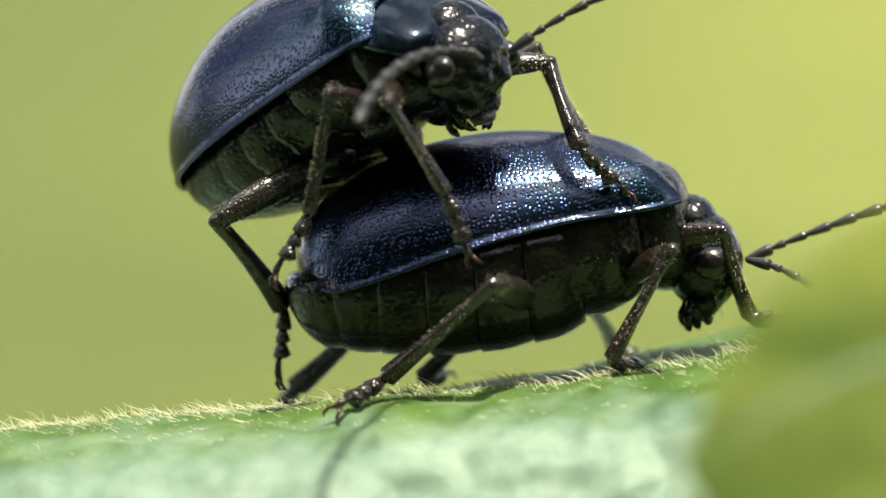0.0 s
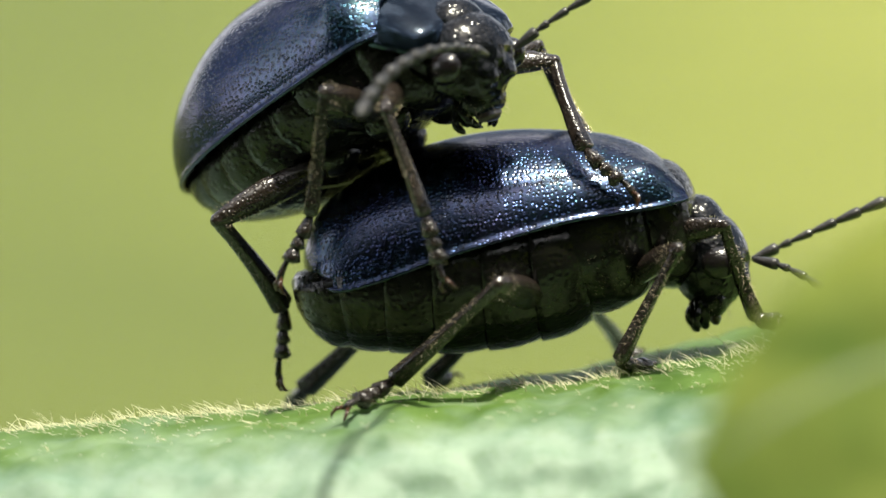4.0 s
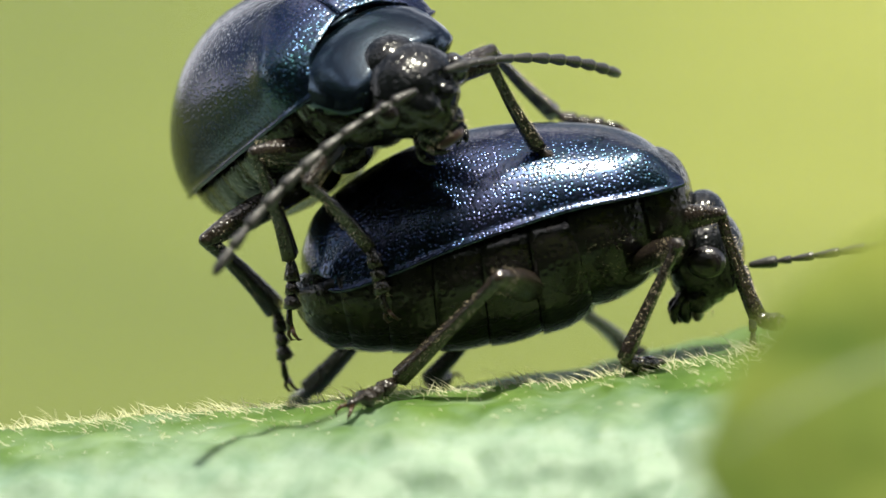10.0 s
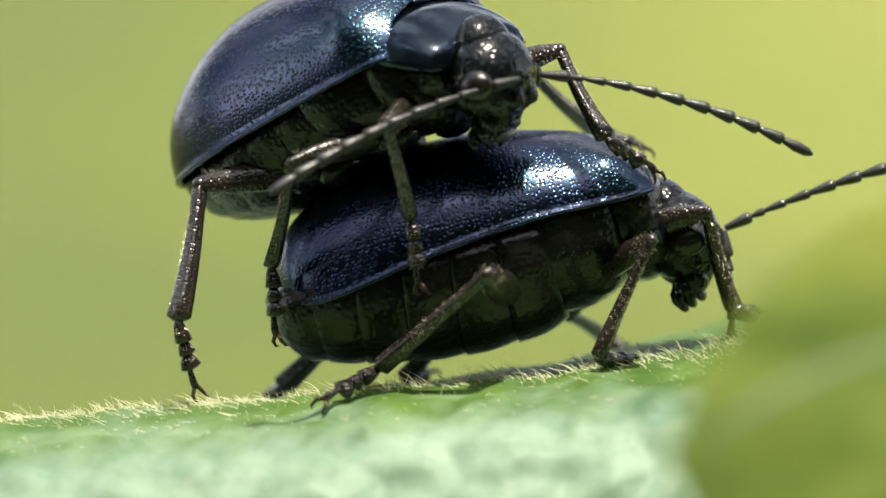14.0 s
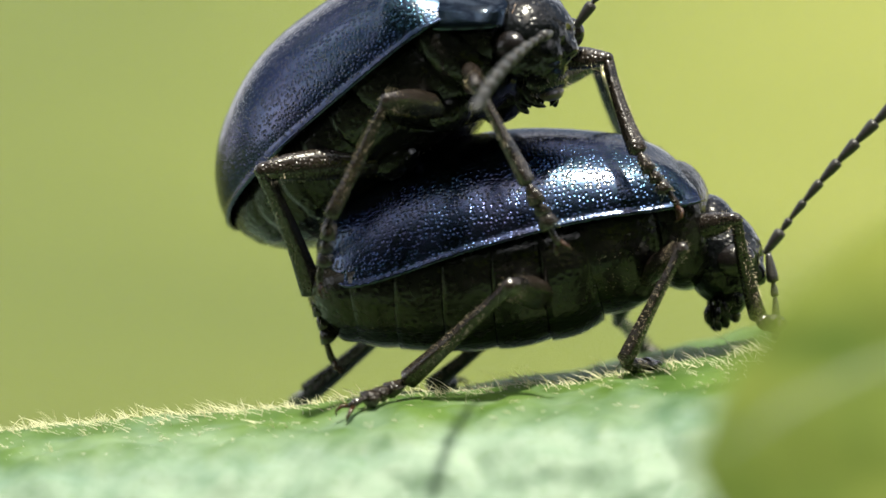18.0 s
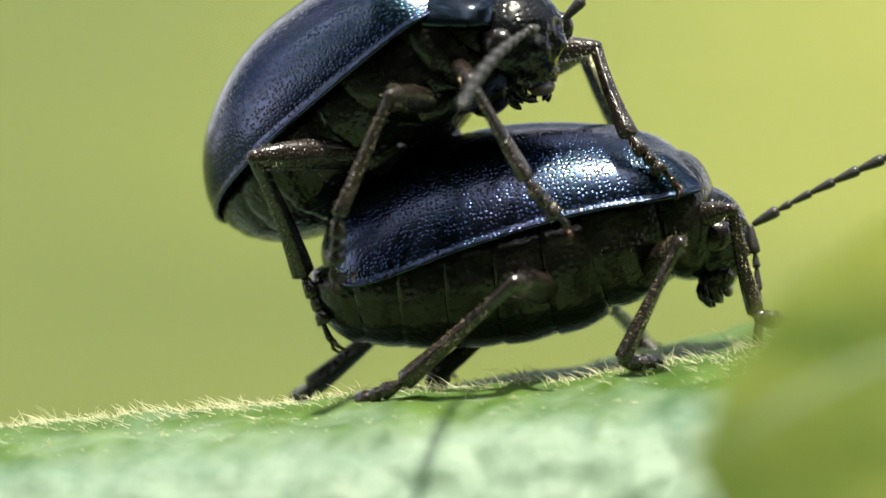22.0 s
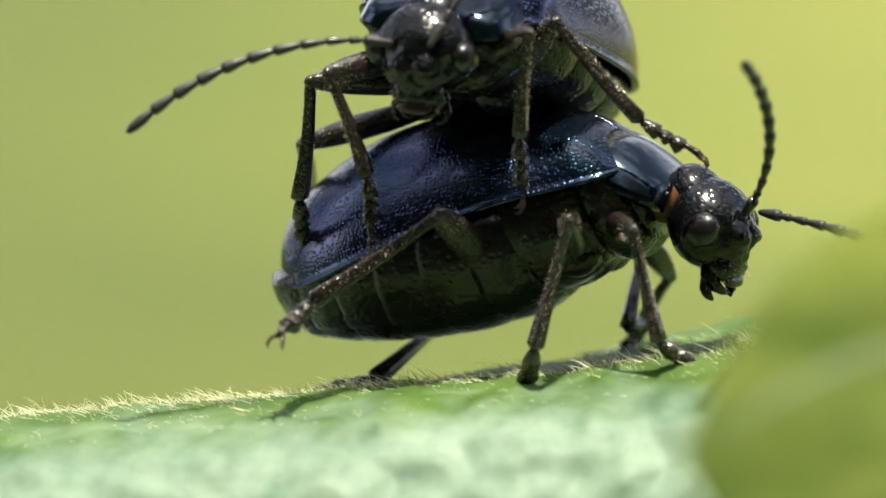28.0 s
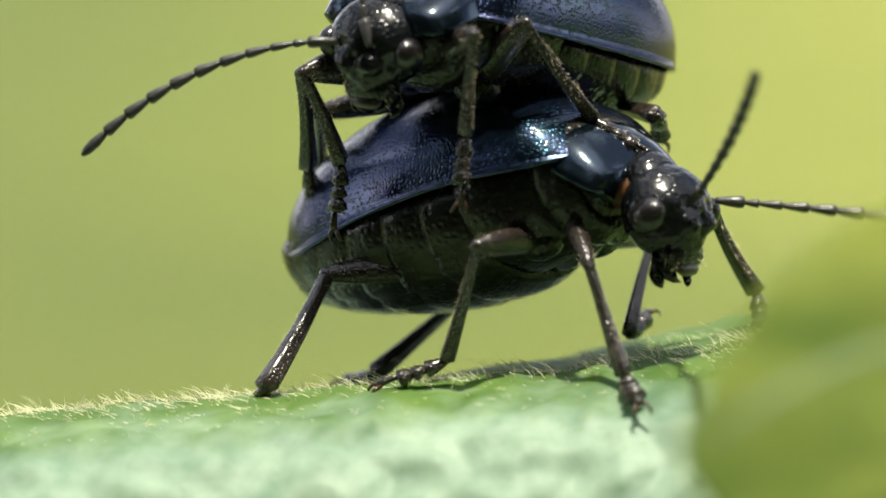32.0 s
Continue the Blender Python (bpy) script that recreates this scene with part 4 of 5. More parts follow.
FEELERS["upper"]["right"] = [
        (0, 150, 58, 245, 60),
        (3.5, 152, 58, 240, 60),
        (6, 150, 58, 238, 60),
        (7.5, 150, 58, 242, 60),
        (8, 185, 30, 220, 20),
        (9, 195, 25, 220, 20),
        (9.5, 190, 10, 215, 10),
        (10, 205, 25, 235, 20),
        (10.5, 225, 20, 250, 15),
        (11, 220, 25, 245, 20),
        (11.5, 245, 20, 255, 15),
        (12, 270, 20, 290, 20),
        (12.5, 300, 20, 310, 20),
        (13, 340, 20, 300, 10),
        (13.5, 185, 20, 210, 20),
        (14.5, 200, 20, 215, 20),
        (15.5, 290, 20, 265, 20),
        (16, 315, 20, 255, 20),
        (16.6, 190, 70, 230, 68),
        (19, 195, 71, 238, 70),
        (24.5, 190, 70, 238, 68),
        (25, 175, 35, 235, 25),
        (25.5, 190, 25, 225, 20),
        (27.5, 180, 20, 220, 15),
        (28, 174, 5, 220, 5),
        (29, 174, 5, 222, 5),
        (30, 180, 0, 224, 0),
        (31, 184, 0, 228, 0),
        (32, 182, 0, 224, 0),
    ]
FEELERS["upper"]["left"] = [
        (0, 36, 0, 10, -10),
        (1, 38, 0, 14, -10),
        (2, 28, 0, 6, -10),
        (3.5, 38, 0, 12, -10),
        (6, 42, 0, 16, -10),
        (7.5, 45, 0, 20, -10),
        (8, -10, -68, -30, -70),
        (8.5, 40, 0, 0, 0),
        (9, -30, 20, -55, 30),
        (9.5, -15, 20, -30, 20),
        (10, 12, -40, -25, -58),
        (10.5, 20, -20, -15, -40),
        (11, -4, 30, -8, 30),
        (11.2, -60, 40, -80, 30),
        (11.5, -10, 10, -20, 10),
        (12, -20, 0, -55, 0),
        (12.5, -30, 0, -60, 0),
        (13, 5, 0, -75, 0),
        (13.5, -5, 0, -25, 0),
        (15.5, -3, 0, -36, 0),
        (16, -3, 0, -44, 0),
        (17, 2, 0, -40, 0),
        (17.5, 25, 0, -25, 0),
        (18, 55, 0, 40, 0),
        (19, 50, 0, 45, 0),
        (24.5, 45, 0, 30, 0),
        (25, 32, 0, -10, 0),
        (25.5, 40, 0, -12, 0),
        (27.5, 60, 0, 30, 0),
        (28, 60, -20, 40, -20),
        (32, 100, -20, 80, -20),
    ]

# time, then knee, ankle and toe
LEGS = {"under": {}, "upper": {}}
LEGS["under"]["hind", "right"] = [
        (0, 0.67, -2.72, -0.21, -0.82, -2, -1.61, -1.51, -2.85, -1.92),
        (9, 0.6, -2.72, -0.17, -0.82, -2.07, -1.66, -1.51, -2.93, -1.92),
        (12, 0.56, -2.71, -0.04, -0.85, -2.09, -1.56, -1.54, -2.93, -1.88),
        (13, 0.7, -2.72, -0.08, -0.74, -1.91, -1.47, -1.52, -2.6, -1.93),
        (13.5, 0.78, -2.73, -0.15, -0.72, -2, -1.54, -1.51, -2.71, -1.93),
        (16, 0.7, -2.79, -0.19, -0.7, -1.98, -1.63, -1.51, -2.72, -1.91),
        (19, 0.72, -2.77, -0.23, -0.69, -1.97, -1.66, -1.5, -2.71, -1.93),
        (23, 0.81, -2.78, -0.22, -0.74, -2.41, -1.68, -1.52, -1.69, -2.08),
        (24.5, 0.85, -2.75, -0.23, -0.65, -2.19, -1.69, -1.39, -3.01, -1.93),
        (25, 0.41, -2.43, 0.18, -0.77, -1.85, -1.54, -1.5, -2.62, -1.92),
        (25.5, 0.38, -2.27, 0.19, -0.8, -2.21, -1.62, -1.48, -3.07, -1.88),
        (27.5, 0.04, -2.08, 0.27, -0.75, -1.6, -1.68, -1.53, -2.38, -1.93),
        (27.8, -0.08, -2.13, 0.25, -0.75, -1.53, -1.72, -1.52, -2.33, -1.93),
        (28, 0.04, -2.1, 0.43, -1.83, -2.28, -0.65, -2.28, -3.24, -1.05),
        (28.3, -0.79, -1.49, 0.33, -1.75, -1.76, -1.59, -2.84, -1.84, -1.89),
        (29, -1.01, -1.7, 0.23, -1.72, -2.57, -1.62, -2.84, -2.63, -1.81),
        (29.3, -1.61, -0.68, -0.5, -2.24, -2.45, -1.57, -2.47, -1.43, -1.99),
        (30, -1.57, -0.67, -0.42, -2.42, -1.93, -1.95, -2.63, -0.91, -2.37),
        (32, -1.46, -0.65, -0.53, -2.46, -1.93, -1.95, -2.61, -0.88, -2.36),
    ]
LEGS["under"]["middle", "right"] = [
        (0, 3.17, -2.18, 0.2, 2.33, -1.73, -1.39, 2.91, -0.84, -1.59),
        (9, 3.11, -2.2, 0.25, 2.34, -1.86, -1.41, 2.96, -0.99, -1.54),
        (12, 2.98, -2.23, 0.3, 2.29, -1.91, -1.39, 2.95, -1.07, -1.54),
        (13.5, 3.05, -2.15, 0.26, 2.32, -1.9, -1.43, 2.95, -1.02, -1.54),
        (16, 3.16, -2.25, 0.19, 2.37, -1.85, -1.44, 2.95, -0.95, -1.55),
        (19, 3.14, -2.31, 0.23, 2.34, -1.91, -1.39, 2.92, -1.01, -1.55),
        (23, 3.11, -2.42, 0.27, 2.31, -2.22, -1.39, 2.93, -1.34, -1.51),
        (24.5, 3.12, -2.38, 0.23, 2.36, -2.17, -1.44, 2.96, -1.28, -1.55),
        (25, 2.85, -1.67, 0.53, 2.23, -1.87, -1.2, 2.92, -1.11, -1.53),
        (25.5, 2.06, -2.01, 0.01, 1.21, -1.41, -1.53, 1.08, -2.41, -1.91),
        (27.5, 1.8, -1.97, 0.38, 1.2, -2.18, -1.36, 1.11, -1.37, -2.07),
        (28, 1.75, -2.46, 0.51, 1.25, -2.67, -1.26, 1.11, -1.86, -1.96),
        (28.3, 1.36, -2.35, 0.42, 1.03, -2.58, -1.39, 0.99, -1.65, -1.95),
        (28.6, 0.47, -2.17, 0.18, -0.2, -1.45, -1.39, -1.19, -1.59, -1.81),
        (29, 0.7, -2.65, 0.23, -0.07, -1.96, -1.31, -1.01, -2.05, -1.84),
        (30, 0.36, -2.67, 0.35, -0.1, -2.34, -1.42, -1.03, -2.73, -1.8),
        (32, 0.62, -2.7, 0.2, 0.08, -2.21, -1.51, -0.93, -2.27, -1.87),
    ]
LEGS["under"]["fore", "right"] = [
        (0, 3.92, -1.22, 0.37, 4.37, -0.45, -0.95, 4.69, -1.42, -0.81),
        (9, 3.69, -1.33, 0.55, 4.27, -1.05, -0.91, 4.57, -2.03, -0.81),
        (12, 3.66, -0.51, 0.53, 4.22, -1.02, -0.87, 4.52, -2, -0.78),
        (13.5, 3.85, -1.05, 0.54, 4.32, -0.58, -0.91, 4.58, -1.57, -0.81),
        (16, 3.91, -1.32, 0.53, 4.23, -0.84, -0.96, 4.53, -1.81, -0.84),
        (19, 3.93, -1.26, 0.55, 4.32, -0.82, -0.93, 4.62, -1.8, -0.84),
        (23, 3.9, -1.36, 0.65, 4.24, -1.1, -0.89, 4.54, -2.09, -0.81),
        (24.5, 3.93, -1.21, 0.57, 4.28, -0.93, -0.96, 4.56, -1.92, -0.88),
        (25, 3.64, -0.82, 0.21, 4.09, -1.43, -1.2, 4.38, -0.46, -1.42),
        (25.5, 3.44, -0.31, -0.04, 3.99, -1.21, -1.24, 4.17, -2.22, -1.27),
        (27.5, 2.71, -1.61, 0.42, 3.3, -2.59, -0.69, 3.39, -1.65, -1.12),
        (28, 2.57, -2.4, 0.35, 2.98, -2.6, -1.18, 3.58, -1.9, -1.63),
        (29, 2.17, -2.82, 0.21, 2.9, -3.03, -1.19, 3.56, -2.33, -1.56),
        (29.6, 2.08, -2.91, -0.1, 2.56, -3.13, -1.61, 2.73, -4.09, -1.92),
        (30, 2.07, -2.92, -0.09, 2.54, -3.13, -1.6, 2.71, -4.09, -1.92),
        (31, 2.04, -2.73, -0.12, 2.53, -3.02, -1.62, 2.71, -3.98, -1.95),
        (32, 2.06, -2.77, -0.18, 2.52, -3.16, -1.6, 2.71, -4.1, -1.86),
    ]
LEGS["under"]["hind", "left"] = [
        (0, -0.76, 0.53, -0.72, -2.16, 1.28, -2.18, -2.35, 2.35, -2.51),
        (12, -0.87, 0.52, -0.68, -2.15, 1.29, -2.24, -2.39, 2.36, -2.53),
        (16, -0.76, 0.48, -0.81, -2.16, 1.27, -2.26, -2.35, 2.35, -2.53),
        (23, -0.47, 0.46, -0.77, -2.07, 0.9, -2.16, -2.35, 1.96, -2.46),
        (25, -1.37, 0.68, -0.79, -2.21, 1.93, -2.35, -2.3, 0.8, -2.28),
        (27.5, -1.36, 1.86, -0.96, -2.18, 0.29, -2.21, -3.14, 0.88, -2.38),
        (28, -0.12, 1.81, -1.5, -1, -0.09, -2.04, -1.69, 0.71, -2.26),
        (28.5, -0.02, 2.31, -1.22, -0.83, 0.45, -1.98, -1.25, 1.47, -2.24),
        (32, 0.25, 2.25, -1.16, -0.97, 0.73, -2.09, -1.47, 1.71, -2.35),
    ]
LEGS["under"]["middle", "left"] = [
        (0, 0.8, 0.49, -0.68, -0.32, 1.12, -2.01, 0.05, 2.14, -2.06),
        (12, 0.69, 0.49, -0.66, -0.43, 0.98, -2.06, -0.07, 2, -2.09),
        (16, 0.83, 0.41, -0.89, -0.36, 1.11, -2.13, 0.09, 2.09, -2.15),
        (23, 1.09, 0.33, -0.77, -0.35, 0.17, -1.93, -0.12, 1.22, -2.03),
        (25, 0.31, 1.34, -0.71, -0.48, 2.1, -2.21, -0.02, 1.15, -2),
        (25.5, 1.52, 2.47, -0.85, 0.88, 0.9, -1.61, 0.11, 1.6, -1.91),
        (27.5, 1.45, 2.35, -0.85, 0.81, 0.8, -1.66, 0.04, 1.52, -1.92),
        (27.8, 1.94, 2.15, -0.77, 1.26, 0.68, -1.67, 0.78, 1.6, -1.95),
        (28, 3.08, 1.79, -0.58, 2.62, 0.14, -1.29, 2.98, 1.16, -1.33),
        (28.5, 3.17, 1.47, -0.54, 2.62, -0.07, -1.42, 2.91, 0.95, -1.22),
        (30, 3.22, 0.91, -0.18, 2.66, -0.44, -1.33, 2.86, 0.56, -1.69),
        (32, 3.19, 1.15, -0.29, 2.67, -0.24, -1.39, 3.01, 0.76, -1.14),
    ]
LEGS["under"]["fore", "left"] = [
        (0, 2.14, 1.47, -1.01, 2.55, 2.8, -1.79, 2.85, 1.82, -1.84),
        (12, 1.89, 1.16, -1, 2.5, 2.44, -1.73, 2.72, 1.44, -1.81),
        (16, 2.38, 1.31, -1.22, 2.84, 2.72, -1.8, 3.05, 1.72, -1.89),
        (23, 2.33, 1.24, -1, 2.78, 2.58, -1.74, 3, 1.58, -1.82),
        (25, 2.89, 1.56, -0.66, 3.12, 0.09, -1.22, 3.4, 1.06, -1.42),
        (26, 3.31, 0.51, -0.13, 4.07, 1.5, -1.12, 4.55, 0.6, -1.2),
        (27.8, 3.57, 0.14, -0.18, 4.01, 1.35, -1.13, 4.49, 0.44, -1.21),
        (28, 3.25, 0.8, -0.63, 2.8, 1.93, -1.67, 2.65, 0.91, -1.75),
        (29, 3.61, -0.4, 0.17, 4.53, 0.37, -0.89, 4.68, -0.52, -1.39),
        (29.6, 3.73, -0.57, 0.27, 4.63, 0.21, -0.8, 4.78, -0.62, -1.38),
        (30, 3.85, -0.88, 0.7, 4.69, -0.38, -0.56, 4.92, 0.2, -1.38),
        (30.5, 3.63, -0.64, 0.36, 4.54, 0.09, -0.73, 4.73, 0.71, -1.53),
        (32, 3.59, -0.5, 0.27, 4.52, 0.2, -0.83, 4.6, -0.61, -1.46),
    ]
LEGS["upper"]["hind", "right"] = [
        (0, -3.17, -1.36, 0.53, -2.26, -0.05, -0.83, -2.33, -0.2, -1.92),
        (7.5, -3.37, -1.22, 0.52, -2.46, 0.09, -0.84, -2.53, -0.06, -1.93),
        (8, -3.42, -1, 0.38, -2.56, 0.55, -0.75, -2.44, 0.41, -1.84),
        (9, -3.52, -0.75, 0.29, -2.53, 0.66, -0.91, -2.4, 0.52, -1.99),
        (10, -3.5, -1.07, 0.22, -2.56, 0.4, -0.94, -2.39, 0.26, -2.02),
        (11, -3.57, -0.76, 0.03, -2.17, 0.28, -1.13, -2.33, 0.13, -2.21),
        (12, -3.39, -1.05, 0.46, -2.39, -0.16, -1.16, -2.32, 0.15, -2.21),
        (12.5, -3.33, -0.8, 0.08, -3.58, 0.26, -1.72, -3.67, -0.7, -2.26),
        (13, -3.04, -0.68, 0.25, -2.99, 0.32, -1.59, -3.36, -0.47, -2.26),
        (13.5, -3.29, -0.5, 0.77, -3.73, -1.76, -0.86, -3.38, -1.68, -1.9),
        (15.5, -2.81, -1.38, 0.56, -2.4, -0.63, -1.36, -2.63, 0.03, -2.21),
        (16, -2.56, -1.41, 0.6, -1.58, -0.95, -1.2, -1.59, -0.3, -2.09),
        (19, -2.7, -1.3, 1.47, -2.13, -0.45, -0.37, -1.73, -0.57, -1.38),
        (23, -2.79, -1.52, 1.37, -2.11, -0.6, -0.39, -1.66, -0.72, -1.38),
        (24.5, -2.76, -1.67, 1.34, -2.12, -0.73, -0.42, -1.65, -0.85, -1.41),
        (25, -3.28, -1.53, 1.4, -2.71, -0.03, 0.05, -2.75, 0.03, -1.04),
        (27.5, -2.82, -0.86, 1.26, -2.48, 1.01, 0.36, -2.3, 0.3, -0.46),
        (28.2, -1.99, 0.35, 1.27, -1.89, 2.27, 0.44, -1.54, 1.4, -0.14),
        (32, -1.78, 0.3, 1.73, -1.81, 2.06, 0.59, -1.47, 1.33, -0.16),
    ]
LEGS["upper"]["middle", "right"] = [
        (0, -1.56, -2.66, 2.43, -1.86, -2.21, 0.71, -2.36, -2.33, -0.21),
        (7.5, -1.89, -2.54, 2.45, -2, -2.22, 0.68, -2.42, -2.34, -0.27),
        (8, -2.5, -2.22, 1.68, -2.37, -1.58, 0, -2.44, -1.71, -1.04),
        (9, -2.71, -2.08, 1.37, -2.32, -1.08, -0.07, -2.38, -1.21, -1.11),
        (10, -2.78, -2.16, 1.55, -2.3, -1.42, -0.02, -2.3, -1.55, -1.06),
        (11, -2.45, -2.39, 0.95, -2.17, -1.19, -0.36, -2.19, -0.71, -1.3),
        (12, -2.33, -1.91, 1.1, -2.32, -0.95, -0.42, -1.99, -1.07, -1.41),
        (12.5, -2.2, -2.01, 1.17, -2.37, -1.12, -0.39, -2.08, -1.06, -1.39),
        (13, -1.79, -0.57, 1.09, -2.28, -1.75, -0.18, -2.41, -1.89, -1.22),
        (13.5, -1.95, -1.88, 1.13, -2.22, -0.85, -0.32, -2.15, -0.98, -1.36),
        (15.5, -1.68, -2.4, 1.95, -2.28, -2.6, 0.26, -2.11, -2.72, -0.76),
        (16, -1.13, -2.43, 2.18, -1.94, -2.41, 0.58, -2.07, -2.53, -0.46),
        (19, -0.87, -2.6, 2.36, -1.64, -2.77, 0.75, -1.77, -2.41, -0.23),
        (23, -0.89, -2.68, 2.33, -1.59, -2.86, 0.68, -1.63, -2.57, -0.33),
        (24.5, -0.9, -2.76, 2.28, -1.6, -2.73, 0.62, -1.61, -2.44, -0.39),
        (25, -1.91, -2.72, 2.24, -2.47, -2.35, 0.57, -2.55, -2.47, -0.47),
        (25.5, -2.38, -2.32, 2.04, -2.83, -1.88, 0.35, -2.98, -2.01, -0.68),
        (27.5, -2.71, -1.64, 1.81, -2.9, -1.02, 0.12, -3.05, -1.15, -0.91),
        (28, -1.86, -1.45, 2.33, -2.03, -0.92, 0.62, -1.97, -0.28, -0.21),
        (29, -2.09, -0.52, 2.08, -2.18, 0.47, 0.58, -2.08, 1.13, -0.23),
        (30, -1.97, -1.18, 2.25, -1.88, 0.1, 0.98, -1.73, 0.78, 0.19),
        (32, -1.97, -0.99, 2.39, -1.89, 0.08, 0.94, -1.78, 0.76, 0.15),
    ]
LEGS["upper"]["fore", "right"] = [
        (0, -0.73, -2.82, 2.32, 0.05, -2.52, 1.01, 0.4, -2.53, 0.08),
        (0.75, -0.79, -2.79, 2.17, -0.29, -2.94, 0.71, 0, -2.9, -0.24),
        (3.5, -0.88, -2.77, 2.2, -0.38, -2.91, 0.74, -0.09, -3.02, -0.22),
        (5.5, -0.88, -2.79, 2.24, -0.19, -2.62, 0.86, 0.08, -2.73, -0.1),
        (6, -0.88, -2.78, 2.2, -0.27, -2.92, 0.79, 0.08, -2.49, -0.04),
        (7.5, -0.97, -2.78, 2.24, -0.36, -2.92, 0.82, -0.01, -2.49, -0.01),
        (8, -1.4, -2.77, 1.92, -0.32, -2.32, 0.9, 0.26, -2.41, 0.1),
        (9, -1.53, -2.81, 1.71, -0.29, -2.31, 0.92, 0.3, -1.81, 0.28),
        (10, -2.03, -2.51, 1.15, -1.19, -1.66, 0.17, -0.93, -1.77, -0.79),
        (11, -2.01, -2.59, 1.28, -1.09, -1.86, 0.27, -0.85, -1.97, -0.7),
        (11.5, -1.41, -2.54, 1.09, -0.72, -1.48, 0.2, -0.65, -1.59, -0.79),
        (12, -1.21, -2.61, 1.4, -0.76, -2.25, -0.05, -0.69, -2.38, -1.04),
        (12.5, -0.72, -2.75, 1.6, -0.45, -2.92, 0.09, -0.47, -3.04, -0.91),
        (13, -0.22, -2.48, 2.01, -0.24, -2.64, 0.46, -0.2, -2.75, -0.53),
        (13.5, -0.6, -2.76, 1.8, -0.27, -2.07, 0.44, -0.17, -2.19, -0.55),
        (15.5, -0.5, -2.91, 2.49, -0.24, -2.25, 1.11, -0.01, -1.89, 0.21),
        (16, 0.34, -2.74, 2.52, 0.99, -2.88, 1.12, 1.4, -2.7, 0.23),
        (19, 0.29, -2.66, 2.56, 1.02, -2.79, 1.2, 1.49, -2.79, 0.32),
        (23, 0.23, -2.61, 2.52, 1, -2.75, 1.18, 1.63, -2.5, 0.45),
        (24.5, 0.15, -2.71, 2.45, 0.9, -2.84, 1.1, 1.62, -2.69, 0.42),
        (25, -0.88, -2.96, 2.33, -0.09, -2.48, 1.09, 0.64, -2.42, 0.42),
        (25.5, -1.45, -2.92, 2.05, -0.75, -2.35, 0.79, -0.14, -2.44, 0),
        (27.5, -1.9, -2.55, 2.04, -1.13, -2.26, 0.72, -0.73, -2.36, -0.19),
        (28, -1.61, -2.13, 2.5, -1.06, -2.09, 1.05, -0.98, -1.75, 0.11),
        (29, -1.84, -1.8, 2.52, -1.55, -1.93, 1, -1.56, -1.66, 0.04),
        (30, -2.03, -1.75, 2.6, -1.49, -1.2, 1.26, -1.65, -1.27, 0.27),
        (32, -1.93, -1.8, 2.45, -1.39, -1.21, 1.13, -1.5, -1.31, 0.14),
    ]
LEGS["upper"]["fore", "left"] = [
        (0, 1.51, -0.77, 2.72, 1.93, -1.72, 1.57, 2.61, -1.47, 0.88),
        (7.5, 1.34, -0.51, 2.72, 1.84, -1.37, 1.53, 2.46, -1.99, 1.04),
        (8, 0.97, -1.53, 2.76, 1.69, -1, 1.49, 2.47, -1.55, 1.18),
        (9, 0.69, -1.76, 2.76, 1.25, -1.15, 1.45, 2.06, -1.22, 0.87),
        (10, 0.49, -1.81, 2.74, 1.17, -1.16, 1.5, 1.93, -0.87, 0.92),
        (11, 0.51, -1.74, 2.65, 1.19, -1.03, 1.45, 2.09, -1.1, 1.03),
        (12, 0.88, -1.89, 2.43, 1.45, -0.81, 1.47, 2.31, -0.88, 0.97),
        (12.5, 1.45, -1.31, 2.36, 1.91, -0.53, 1.1, 2.01, -1.15, 0.32),
        (13, 2.03, -0.38, 2.44, 2.55, -1.64, 1.7, 3.04, -2.3, 1.13),
        (13.5, 1.82, -1.03, 2.64, 2.46, -2.04, 1.66, 3.11, -1.46, 1.17),
        (15.5, 1.83, -1.76, 2.33, 2.38, -0.58, 1.48, 2.9, -1.41, 1.27),
        (16, 2.25, -1.03, 2.6, 2.66, -2.04, 1.5, 3.12, -2.15, 0.62),
        (19, 2.09, -1.01, 2.83, 2.53, -1.71, 1.52, 3.14, -1.81, 0.74),
        (23, 1.96, -0.62, 2.87, 2.44, -1.5, 1.69, 3.14, -1.6, 0.98),
        (24.5, 1.94, -0.61, 2.84, 2.43, -1.47, 1.64, 3.14, -1.57, 0.94),
        (25, 1.29, -1.15, 3.06, 1.74, -1.97, 1.82, 2.41, -2.06, 1.08),
        (25.5, 1, -2.15, 2.88, 1.37, -1.48, 1.53, 1.93, -1.57, 0.71),
        (27.5, 0.73, -2.53, 2.97, 0.94, -1.74, 1.66, 1.38, -1.83, 0.76),
        (28, 1.15, -2.75, 3.1, 1.04, -2.29, 1.63, 1.09, -2.03, 0.66),
        (29, 0.55, -2.89, 3.08, 0.5, -2.52, 1.58, 0.41, -2.03, 0.71),
        (30, 0.35, -2.63, 3.45, 0.14, -2.76, 1.92, 0.05, -2.43, 0.99),
        (32, 0.44, -2.78, 3.08, 0.34, -2.22, 1.63, 0.27, -2.32, 0.64),
    ]
